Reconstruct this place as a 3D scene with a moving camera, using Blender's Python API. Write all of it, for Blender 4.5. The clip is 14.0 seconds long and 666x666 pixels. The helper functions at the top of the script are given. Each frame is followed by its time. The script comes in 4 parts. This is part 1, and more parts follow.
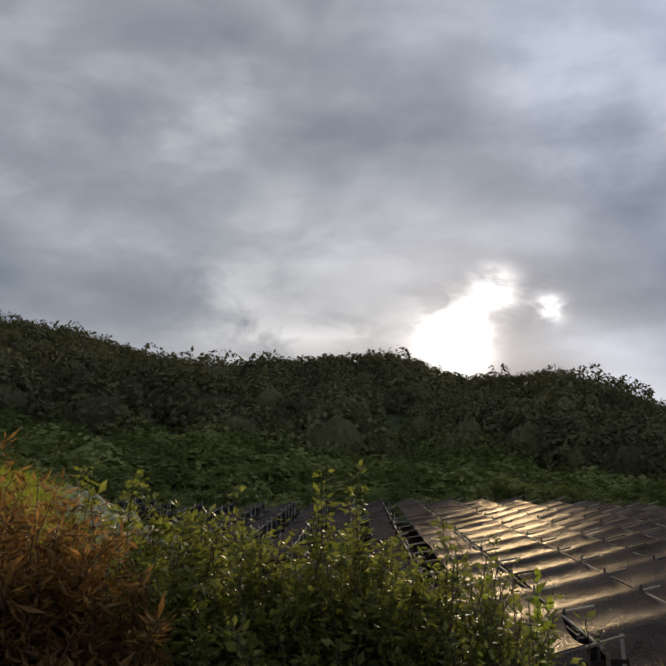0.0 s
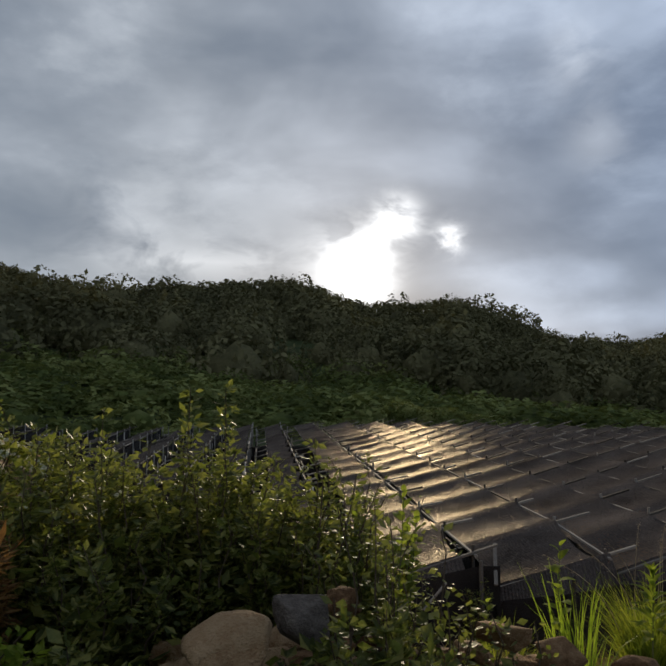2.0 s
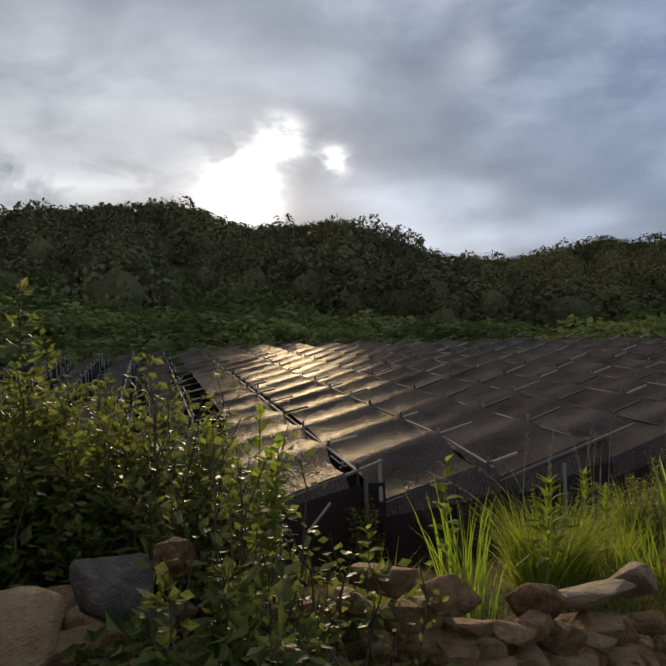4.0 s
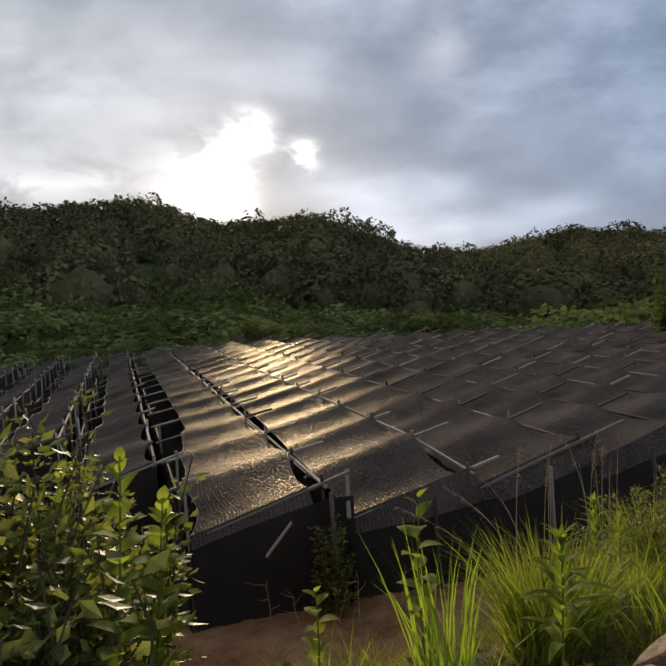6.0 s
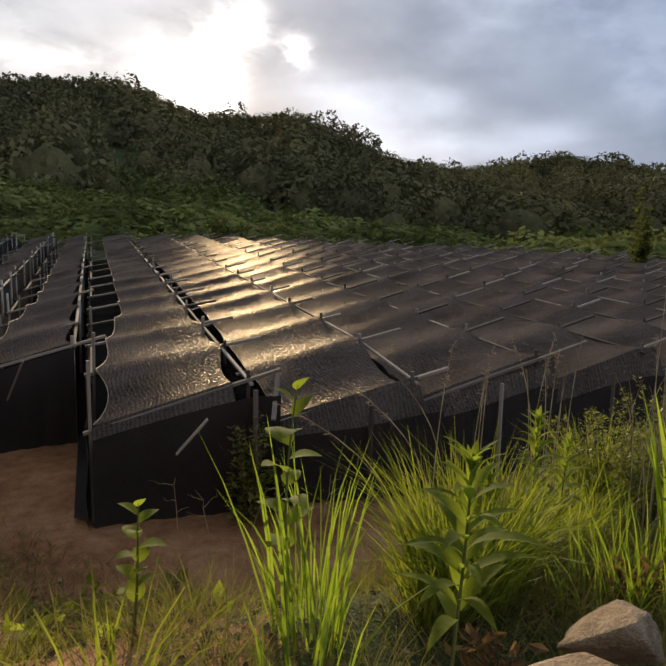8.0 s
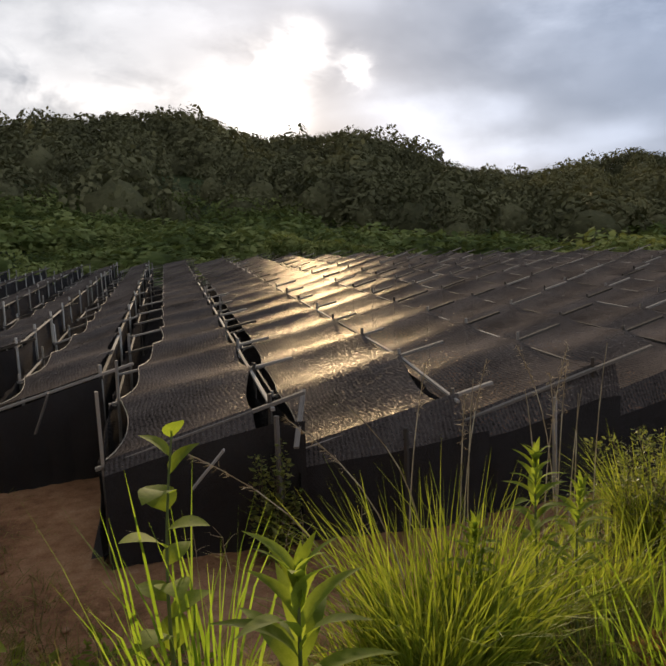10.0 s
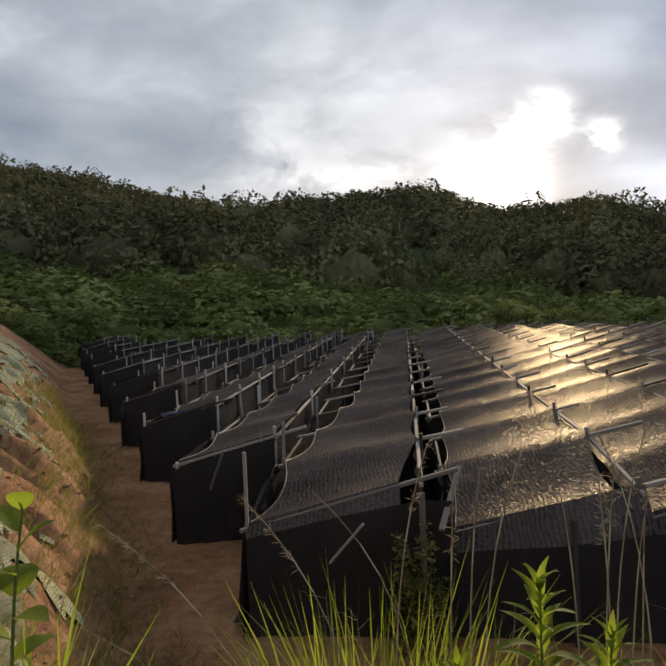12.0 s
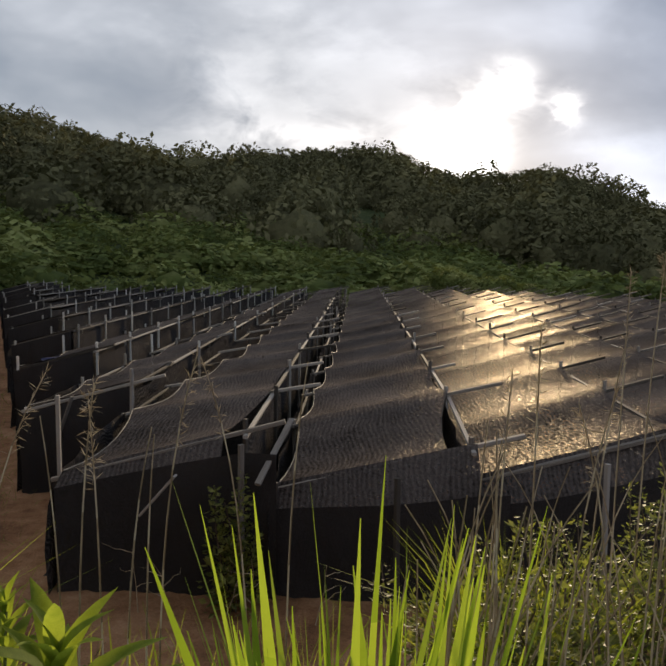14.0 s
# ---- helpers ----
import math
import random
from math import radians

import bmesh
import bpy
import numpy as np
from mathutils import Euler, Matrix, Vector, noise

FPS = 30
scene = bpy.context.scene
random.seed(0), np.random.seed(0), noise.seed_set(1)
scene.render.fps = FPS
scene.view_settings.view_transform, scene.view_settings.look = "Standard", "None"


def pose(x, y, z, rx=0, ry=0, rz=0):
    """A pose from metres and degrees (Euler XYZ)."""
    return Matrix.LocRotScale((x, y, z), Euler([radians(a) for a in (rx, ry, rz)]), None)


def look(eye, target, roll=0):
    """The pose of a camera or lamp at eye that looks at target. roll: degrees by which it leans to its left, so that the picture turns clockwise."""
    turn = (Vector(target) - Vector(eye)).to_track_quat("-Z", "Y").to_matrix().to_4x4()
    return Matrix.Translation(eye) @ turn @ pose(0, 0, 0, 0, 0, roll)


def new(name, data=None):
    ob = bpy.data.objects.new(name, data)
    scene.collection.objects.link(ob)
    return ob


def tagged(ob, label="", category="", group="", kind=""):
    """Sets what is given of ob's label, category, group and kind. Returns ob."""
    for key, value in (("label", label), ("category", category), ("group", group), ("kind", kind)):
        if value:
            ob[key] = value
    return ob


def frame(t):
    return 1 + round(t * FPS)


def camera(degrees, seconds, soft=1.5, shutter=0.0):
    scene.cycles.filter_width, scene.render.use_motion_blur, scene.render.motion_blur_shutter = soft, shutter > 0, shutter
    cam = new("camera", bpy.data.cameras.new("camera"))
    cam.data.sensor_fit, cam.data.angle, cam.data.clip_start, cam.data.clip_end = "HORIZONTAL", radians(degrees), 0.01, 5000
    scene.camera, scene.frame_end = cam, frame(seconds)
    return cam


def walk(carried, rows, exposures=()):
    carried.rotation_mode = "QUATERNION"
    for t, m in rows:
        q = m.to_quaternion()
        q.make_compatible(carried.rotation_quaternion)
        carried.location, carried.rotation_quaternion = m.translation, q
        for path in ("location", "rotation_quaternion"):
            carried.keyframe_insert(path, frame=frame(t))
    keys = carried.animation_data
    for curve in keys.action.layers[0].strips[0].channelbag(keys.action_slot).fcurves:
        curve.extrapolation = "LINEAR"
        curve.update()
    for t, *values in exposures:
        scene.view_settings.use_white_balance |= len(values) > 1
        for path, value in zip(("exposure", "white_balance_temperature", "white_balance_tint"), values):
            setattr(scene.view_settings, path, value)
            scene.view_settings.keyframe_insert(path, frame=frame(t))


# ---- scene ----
cam = camera(50.6, 14.0, soft=2.0)
METRES, EYE, TILT, LEAN, TURN = 6.3, 1.5, 9.8, 0.0, 0.0
ROWS = [
    (0.0, 0.0, 0.0, 0.0, 0.0, 0.0, -0.0),
    (0.5, 0.0059, 0.0039, -0.0011, -2.77, -1.1, -0.73),
    (1.0, 0.0156, 0.0078, -0.0011, -4.71, -1.77, -0.23),
    (1.5, 0.0262, 0.0109, -0.0027, -6.32, -2.62, -0.64),
    (2.0, 0.0281, 0.0227, -0.0094, -7.81, -5.87, -1.15),
    (2.5, 0.0287, 0.0542, -0.0133, -10.36, -5.89, -1.57),
    (3.0, 0.0455, 0.0714, -0.0253, -12.47, -6.9, -2.69),
    (3.5, 0.0689, 0.0977, -0.0375, -14.36, -8.62, -2.83),
    (4.0, 0.0806, 0.1356, -0.0505, -17.03, -11.89, -0.81),
    (6.5, 0.1886, 0.3164, -0.0935, -19.67, -12.43, -0.2),
    (7.0, 0.2181, 0.3437, -0.1241, -17.78, -16.72, -7.33),
    (7.5, 0.2415, 0.3737, -0.146, -20.3, -19.54, -5.67),
    (10.0, 0.3704, 0.4602, -0.1841, -15.4, -18.55, -0.8),
    (10.5, 0.3917, 0.4776, -0.192, -6.39, -17.53, 5.3),
    (11.0, 0.4193, 0.4775, -0.196, 3.98, -16.64, 6.51),
    (11.5, 0.4614, 0.4938, -0.2031, 4.54, -19.72, 3.42),
    (12.0, 0.4997, 0.5018, -0.2048, 3.31, -12.68, 2.65),
    (12.5, 0.5422, 0.5086, -0.2174, 5.52, -13.03, -1.68),
    (13.0, 0.5757, 0.5447, -0.233, 5.94, -14.74, -1.19),
    (13.5, 0.6218, 0.5583, -0.2401, 2.1, -13.19, -2.37),
    (14.0, 0.6685, 0.5691, -0.2476, 0.32, -15.89, -0.92),
]
EXPOSURES = [(0, -0.23, 6900, 13), (1.5, -0.3, 6500, 10), (3, -0.23, 6550, 10), (4, -0.11, 6600, 11), (6.5, 0.16, 6850, 12), (8, 0.3, 7000, 14), (11, 0.38, 7050, 14), (12.5, 0.27, 6850, 12), (14, 0.3, 6900, 13)]
SKY_STRENGTH, SUN_STRENGTH = 1.0, 4.0
walk(cam, [(t, pose(0, 0, EYE, TILT, LEAN, TURN) @ pose(METRES * x, METRES * y, METRES * z, 90 + pitch, roll, yaw)) for t, x, y, z, yaw, pitch, roll in ROWS],
     exposures=EXPOSURES)

# ---- world and light ----
SUN_AZ, SUN_EL = 10.3, 10.5
sun_dir = Vector((math.sin(radians(SUN_AZ)) * math.cos(radians(SUN_EL)), math.cos(radians(SUN_AZ)) * math.cos(radians(SUN_EL)), math.sin(radians(SUN_EL))))


class Nodes:
    """Small helper to write node trees in short lines."""

    def __init__(self, tree):
        self.tree = tree

    def add(self, kind, **inputs):
        n = self.tree.nodes.new(kind)
        for key, value in inputs.items():
            self.set(n, key, value)
        return n

    def set(self, n, key, value):
        sock = n.inputs[int(key[1:])] if key[0] == "i" and key[1:].isdigit() else n.inputs[key.replace("_", " ")]
        if isinstance(value, bpy.types.NodeSocket):
            self.tree.links.new(value, sock)
        else:
            sock.default_value = value

    def math(self, op, a, b=0.0, clamp=False):
        n = self.tree.nodes.new("ShaderNodeMath")
        n.operation, n.use_clamp = op, clamp
        self.set(n, "i0", a), self.set(n, "i1", b)
        return n.outputs[0]

    def vec(self, op, a, b=(0, 0, 0)):
        n = self.tree.nodes.new("ShaderNodeVectorMath")
        n.operation = op
        self.set(n, "i0", a), self.set(n, "i1", b)
        return n.outputs["Value"] if op == "DOT_PRODUCT" else n.outputs[0]

    def noise(self, vector, scale, detail=4.0, rough=0.55, distortion=0.0):
        n = self.add("ShaderNodeTexNoise", Scale=scale, Detail=detail, Roughness=rough, Distortion=distortion)
        if vector is not None:
            self.set(n, "Vector", vector)
        return n.outputs["Fac"]

    def ramp(self, fac, stops):
        n = self.tree.nodes.new("ShaderNodeValToRGB")
        self.set(n, "i0", fac)
        el = n.color_ramp.elements
        while len(el) < len(stops):
            el.new(0.5)
        for e, (p, c) in zip(el, stops):
            e.position, e.color = p, (*c, 1) if len(c) == 3 else c
        return n.outputs[0]

    def mix(self, fac, a, b, blend="MIX"):
        n = self.tree.nodes.new("ShaderNodeMix")
        n.data_type, n.blend_type, n.clamp_factor = "RGBA", blend, True
        self.set(n, "i0", fac), self.set(n, "i6", a), self.set(n, "i7", b)
        return n.outputs[2]

    def scale(self, vector, xyz):
        n = self.add("ShaderNodeMapping")
        n.inputs["Scale"].default_value = xyz
        self.set(n, "Vector", vector)
        return n.outputs[0]


world = bpy.data.worlds.new("evening_sky")
scene.world = world
world.use_nodes = True
world.node_tree.nodes.clear()
w = Nodes(world.node_tree)
sky = w.add("ShaderNodeTexSky")
sky.sky_type, sky.sun_disc = "NISHITA", False
sky.sun_elevation, sky.sun_rotation = radians(SUN_EL), radians(SUN_AZ)
way = w.vec("NORMALIZE", w.add("ShaderNodeTexCoord").outputs["Generated"])
sep = w.add("ShaderNodeSeparateXYZ", Vector=way)
up = w.math("MAXIMUM", sep.outputs[2], 0.0)
flat = w.math("ADD", up, 0.13)
cx = w.math("DIVIDE", sep.outputs[0], flat)
cy = w.math("DIVIDE", sep.outputs[1], flat)
plane = w.add("ShaderNodeCombineXYZ", X=cx, Y=cy, Z=0.37).outputs[0]
big = w.noise(w.scale(plane, (0.8, 0.7, 1)), 1.0, 2.0, 0.45, 0.2)
fine = w.noise(w.scale(way, (1.0, 1.0, 1.9)), 4.2, 4.0, 0.47, 0.25)
cover = w.math("ADD", w.math("MULTIPLY", big, 0.5), w.math("MULTIPLY", fine, 0.5))


def toward(az, el):
    a, e = radians(az), radians(el)
    return (math.sin(a) * math.cos(e), math.cos(a) * math.cos(e), math.sin(e))


def lobe(az, el, width):
    """A soft spot of sky, width degrees wide."""
    d = w.math("MAXIMUM", w.vec("DOT_PRODUCT", way, toward(az, el)), 0.0)
    return w.math("POWER", d, 2.0 / radians(width) ** 2)


puffs = w.ramp(w.noise(w.scale(way, (1.0, 1.0, 2.0)), 3.1, 7.0, 0.56, 0.1), [(0.47, (0.0, 0.0, 0.0)), (0.53, (0.035, 0.037, 0.04)), (0.62, (0.16, 0.165, 0.17))])
cloud = w.ramp(cover, [(0.38, (0.19, 0.235, 0.31)), (0.46, (0.25, 0.295, 0.365)), (0.53, (0.34, 0.385, 0.455)), (0.62, (0.52, 0.57, 0.65))])
edge = w.ramp(w.noise(w.scale(way, (1, 1, 1.6)), 11.0, 4.0, 0.55, 0.4), [(0.36, (0.12, 0.12, 0.12)), (0.56, (1.0, 1.0, 1.0))])
band = w.math("POWER", w.math("SUBTRACT", 1.0, w.math("ABSOLUTE", w.math("SUBTRACT", up, 0.165))), 26.0)
ragged = w.ramp(w.noise(w.scale(way, (1, 1, 1.7)), 26.0, 3.0, 0.55, 0.3), [(0.4, (0.0, 0.0, 0.0)), (0.56, (1.0, 1.0, 1.0))])
small = w.math("MULTIPLY", lobe(17.4, 11.2, 1.05), w.math("ADD", w.math("MULTIPLY", ragged, 1.5), 0.7))
breaks = w.math("ADD", w.math("MULTIPLY", lobe(9.6, 9.2, 2.7), 2.2), w.math("ADD", w.math("MULTIPLY", lobe(13.2, 12.8, 1.7), 1.9), small))
wisps = w.math("ADD", w.math("MULTIPLY", lobe(-8.0, 13.4, 3.4), 0.22), w.math("ADD", w.math("MULTIPLY", lobe(29.0, 18.0, 2.2), 0.22), w.math("MULTIPLY", lobe(27.5, 24.0, 2.6), 0.2)))
strip = w.math("ADD", w.math("MULTIPLY", w.math("MULTIPLY", band, lobe(-4.0, 9.0, 8.0)), 0.52), wisps)
veil = w.math("MULTIPLY", lobe(9.8, 9.5, 11.0), 0.07)
low = w.math("MULTIPLY", w.math("POWER", w.math("SUBTRACT", 1.0, up), 14.0), 0.08)
lift = w.math("ADD", w.math("MULTIPLY", w.math("ADD", breaks, strip), edge), w.math("ADD", w.math("MULTIPLY", lobe(9.8, 8.2, 2.4), 1.2), w.math("ADD", veil, low)))
glow = w.add("ShaderNodeVectorMath", i0=(1.0, 1.0, 0.985))
glow.operation = "SCALE"
w.set(glow, "Scale", lift)
side = w.ramp(w.math("ADD", w.math("MULTIPLY", sep.outputs[0], 0.6), 0.35), [(0.3, (0.98, 0.99, 0.99)), (0.8, (0.75, 0.865, 1.055))])
cloudy = w.mix(1.0, w.mix(1.0, w.mix(1.0, cloud, puffs, "ADD"), side, "MULTIPLY"), glow.outputs[0], "ADD")
whole = w.mix(0.006, cloudy, sky.outputs[0])
bg = w.add("ShaderNodeBackground", Color=whole, Strength=SKY_STRENGTH)
out = w.add("ShaderNodeOutputWorld", Surface=bg.outputs[0])

sun = new("sun", bpy.data.lights.new("sun", "SUN"))
sun.data.energy, sun.data.angle, sun.data.color = SUN_STRENGTH, radians(2.5), (1.0, 0.82, 0.56)
sun.matrix_world = look(tuple(sun_dir * 300), (0, 0, 0))

# ---- materials ----


def material(name, stops, scale=4.0, rough=0.8, bump=0.3, fine=40.0, spec=0.3, leaf=0.0, island=0.0, each=0.0, coords="Object", stretch=(1, 1, 1), distance=0.02, alpha=1.0, through_colour=(0.4, 0.5, 0.03, 1), tint=0.0):
    """A surface with colour from two scales of noise, relief, and for leaves light that comes through."""
    m = bpy.data.materials.new(name)
    m.use_nodes = True
    m.node_tree.nodes.clear()
    n = Nodes(m.node_tree)
    co = n.scale(n.add("ShaderNodeTexCoord").outputs[coords], stretch)
    a, b = n.noise(co, scale), n.noise(co, fine, 3.0, 0.65)
    v = n.math("ADD", n.math("MULTIPLY", a, 0.6), n.math("MULTIPLY", b, 0.4))
    if island:
        r = n.add("ShaderNodeNewGeometry").outputs["Random Per Island"]
        v = n.math("ADD", v, n.math("MULTIPLY", n.math("SUBTRACT", r, 0.5), island))
    if each:
        r = n.add("ShaderNodeObjectInfo").outputs["Random"]
        v = n.math("ADD", v, n.math("MULTIPLY", n.math("SUBTRACT", r, 0.5), each))
    if tint:
        kinds = n.add("ShaderNodeVertexColor")
        kinds.layer_name = "tint"
        v = n.math("ADD", v, n.math("MULTIPLY", n.math("SUBTRACT", kinds.outputs["Color"], 0.5), tint))
    c = n.ramp(v, [(0.3 + 0.4 * i / max(1, len(stops) - 1), s) for i, s in enumerate(stops)])
    bs = n.add("ShaderNodeBsdfPrincipled", Base_Color=c, Roughness=rough, Alpha=alpha)
    bs.inputs["Specular IOR Level"].default_value = spec
    if bump:
        bn = n.add("ShaderNodeBump", Strength=bump, Distance=distance, Height=v)
        n.set(bs, "Normal", bn.outputs[0])
    last = bs.outputs[0]
    if leaf:
        tr = n.add("ShaderNodeBsdfTranslucent", Color=n.mix(0.5, c, through_colour))
        mx = n.add("ShaderNodeMixShader", Fac=leaf, i1=last, i2=tr.outputs[0])
        last = mx.outputs[0]
    n.add("ShaderNodeOutputMaterial", Surface=last)
    return m


def net_material(name, lo, hi, rough, spec, lines=260.0, clear=0.12, dirt=None, weave=0.5, bands="X", coat=(1.0, 0.93, 0.82, 1), fine=48.0):
    """Woven shading net: fine threads, a plastic sheen, small holes that let some light through."""
    m = bpy.data.materials.new(name)
    m.use_nodes = True
    m.node_tree.nodes.clear()
    n = Nodes(m.node_tree)
    co = n.add("ShaderNodeTexCoord").outputs["Object"]
    warp = n.noise(co, 1.1, 2.0)
    shift = n.add("ShaderNodeVectorMath", i0=co)
    shift.operation = "ADD"
    n.set(shift, "i1", n.vec("MULTIPLY", n.add("ShaderNodeCombineXYZ", X=warp, Y=warp, Z=warp).outputs[0], (0.3, 0.3, 0.12)))
    wave = n.add("ShaderNodeTexWave", Vector=shift.outputs[0], Scale=lines / 20, Distortion=1.6, Detail=2.0)
    wave.bands_direction = bands
    thread = wave.outputs["Fac"]
    grain = n.noise(n.scale(co, (1, 0.6, 1)), fine, 3.0, 0.75)
    speck = n.math("MULTIPLY", n.math("SUBTRACT", grain, 0.49), 8.0, True)
    mott = n.noise(co, 0.7, 4.0)
    v = n.math("ADD", n.math("MULTIPLY", grain, 0.6 - weave * 0.6), n.math("ADD", n.math("MULTIPLY", mott, 0.4), n.math("MULTIPLY", n.math("ADD", n.math("MULTIPLY", n.math("SUBTRACT", thread, 0.5), n.math("ADD", grain, 0.3)), 0.5), weave * 0.6)))
    c = n.ramp(v, [(0.34, lo), (0.66, hi)])
    if dirt:
        wash = n.noise(n.scale(co, (0.55, 1.5, 1.0)), 0.9, 7.0, 0.66, 0.6)
        earth = n.ramp(n.noise(co, 3.0, 5.0), [(0.35, dirt[0]), (0.65, dirt[1])])
        c = n.mix(n.ramp(wash, [(0.53, (0, 0, 0)), (0.64, (1, 1, 1))]), c, earth)
    h = n.math("ADD", n.math("MULTIPLY", thread, 0.8 * weave), grain)
    bn = n.add("ShaderNodeBump", Strength=0.7, Distance=0.016, Height=h)
    df = n.add("ShaderNodeBsdfDiffuse", Color=c, Normal=bn.outputs[0])
    soft = n.add("ShaderNodeBump", Strength=0.7, Distance=0.013, Height=h)
    gl = n.add("ShaderNodeBsdfGlossy", Color=coat, Roughness=rough, Normal=soft.outputs[0])
    lit = n.math("MULTIPLY", n.math("ADD", n.math("MULTIPLY", n.math("MULTIPLY", thread, thread), 2.2 * weave), 0.75 - weave), n.math("ADD", n.math("MULTIPLY", speck, 2.6), 0.1))
    graze = n.math("ADD", n.math("MULTIPLY", n.math("POWER", n.add("ShaderNodeFresnel", IOR=1.45).outputs[0], 1.3), 3.2), 0.06)
    shine = n.math("MULTIPLY", n.math("MULTIPLY", n.math("MULTIPLY", lit, graze), n.math("ADD", mott, 0.5)), spec, True)
    bs = n.add("ShaderNodeMixShader", Fac=shine, i1=df.outputs[0], i2=gl.outputs[0])
    hole = n.math("MULTIPLY", n.math("GREATER_THAN", grain, 0.58), clear * 3.2)
    mx = n.add("ShaderNodeMixShader", Fac=hole, i1=bs.outputs[0], i2=n.add("ShaderNodeBsdfTransparent").outputs[0])
    n.add("ShaderNodeOutputMaterial", Surface=mx.outputs[0])
    return m


M_SOIL = material("red_soil", [(0.12, 0.055, 0.028), (0.26, 0.125, 0.062), (0.36, 0.2, 0.11)], 1.3, 0.95, 0.6, 14.0, 0.15, coords="Object", distance=0.05)
M_NET = net_material("shade_net", (0.012, 0.01, 0.009), (0.142, 0.117, 0.103), 0.27, 0.024, 140.0, weave=0.15, coat=(1.0, 0.89, 0.72, 1), fine=30.0)
M_CORD = material("net_cord", [(0.12, 0.105, 0.09), (0.22, 0.2, 0.17), (0.32, 0.29, 0.25)], 6.0, 0.7, 0.0, 40.0, 0.2)
M_CURTAIN = net_material("curtain_net", (0.024, 0.022, 0.021), (0.07, 0.062, 0.058), 0.6, 0.004, 900.0, clear=0.02)
M_WOOD = material("weathered_wood", [(0.06, 0.05, 0.04), (0.15, 0.127, 0.105), (0.3, 0.265, 0.225)], 3.0, 0.85, 0.4, 60.0, 0.1, each=0.7, stretch=(6, 6, 0.7), distance=0.004)
M_WOOD_PALE = material("bleached_wood", [(0.2, 0.18, 0.15), (0.4, 0.37, 0.32), (0.6, 0.56, 0.49)], 3.0, 0.85, 0.4, 60.0, 0.1, each=0.4, stretch=(6, 6, 0.7), distance=0.004)
M_STONE = material("field_stone", [(0.12, 0.058, 0.027), (0.31, 0.175, 0.083), (0.45, 0.3, 0.165)], 5.0, 0.88, 1.0, 30.0, 0.15, each=0.34, distance=0.06)
M_STONE_PALE = material("pale_stone", [(0.14, 0.092, 0.052), (0.3, 0.215, 0.135), (0.44, 0.345, 0.24)], 4.0, 0.85, 1.0, 26.0, 0.2, distance=0.05)
M_STONE_DARK = material("dark_stone", [(0.075, 0.06, 0.048), (0.14, 0.115, 0.095), (0.24, 0.2, 0.165)], 6.0, 0.85, 1.0, 30.0, 0.15, distance=0.05)
M_FOREST = material("forest_leaves", [(0.06, 0.059, 0.03), (0.12, 0.113, 0.057), (0.185, 0.17, 0.085)], 0.16, 0.95, 0.9, 1.3, 0.03, leaf=0.07, island=0.08, distance=0.5, through_colour=(0.27, 0.28, 0.1, 1), tint=0.2)
M_SCRUB = material("scrub_leaves", [(0.055, 0.074, 0.022), (0.135, 0.165, 0.05), (0.25, 0.265, 0.092)], 0.3, 0.85, 0.0, 1.2, 0.06, leaf=0.22, island=0.15, through_colour=(0.36, 0.38, 0.08, 1), tint=0.4)
M_LEAF = material("weed_leaf", [(0.06, 0.095, 0.016), (0.13, 0.18, 0.028), (0.23, 0.27, 0.05)], 8.0, 0.7, 0.2, 60.0, 0.06, leaf=0.58, island=0.5, each=0.3, distance=0.002, through_colour=(0.46, 0.56, 0.04, 1))
M_LEAF_DARK = material("shrub_leaf", [(0.045, 0.058, 0.018), (0.12, 0.132, 0.038), (0.25, 0.235, 0.065)], 6.0, 0.5, 0.2, 50.0, 0.2, leaf=0.45, island=0.8, distance=0.002, through_colour=(0.31, 0.36, 0.045, 1))
M_GRASS = material("green_grass", [(0.06, 0.1, 0.014), (0.15, 0.2, 0.026), (0.29, 0.3, 0.05)], 3.0, 0.55, 0.0, 20.0, 0.15, leaf=0.5, island=0.9, through_colour=(0.44, 0.5, 0.03, 1))
M_BLADE = material("broad_blade", [(0.09, 0.15, 0.02), (0.18, 0.26, 0.03), (0.3, 0.36, 0.05)], 3.0, 0.5, 0.0, 20.0, 0.15, leaf=0.52, island=0.7, through_colour=(0.4, 0.55, 0.03, 1))
M_TURFGRASS = material("short_grass", [(0.06, 0.062, 0.02), (0.13, 0.12, 0.034), (0.25, 0.2, 0.065)], 3.0, 0.7, 0.0, 20.0, 0.12, leaf=0.4, island=0.8, through_colour=(0.36, 0.36, 0.06, 1))
M_FERN = material("brown_fern", [(0.085, 0.045, 0.02), (0.19, 0.1, 0.038), (0.32, 0.19, 0.075)], 3.0, 0.7, 0.0, 30.0, 0.12, leaf=0.5, island=0.8, through_colour=(0.45, 0.24, 0.06, 1))
M_DRY = material("dry_stalk", [(0.2, 0.14, 0.08), (0.37, 0.28, 0.175), (0.53, 0.43, 0.29)], 8.0, 0.8, 0.0, 50.0, 0.2, leaf=0.2, island=0.5, through_colour=(0.5, 0.42, 0.28, 1))
M_STEM = material("green_stem", [(0.06, 0.09, 0.02), (0.12, 0.14, 0.04), (0.18, 0.16, 0.06)], 10.0, 0.6, 0.0, 60.0, 0.3)
M_TWIG = material("brown_twig", [(0.05, 0.035, 0.02), (0.1, 0.07, 0.045), (0.16, 0.12, 0.08)], 10.0, 0.8, 0.2, 60.0, 0.2, distance=0.004)
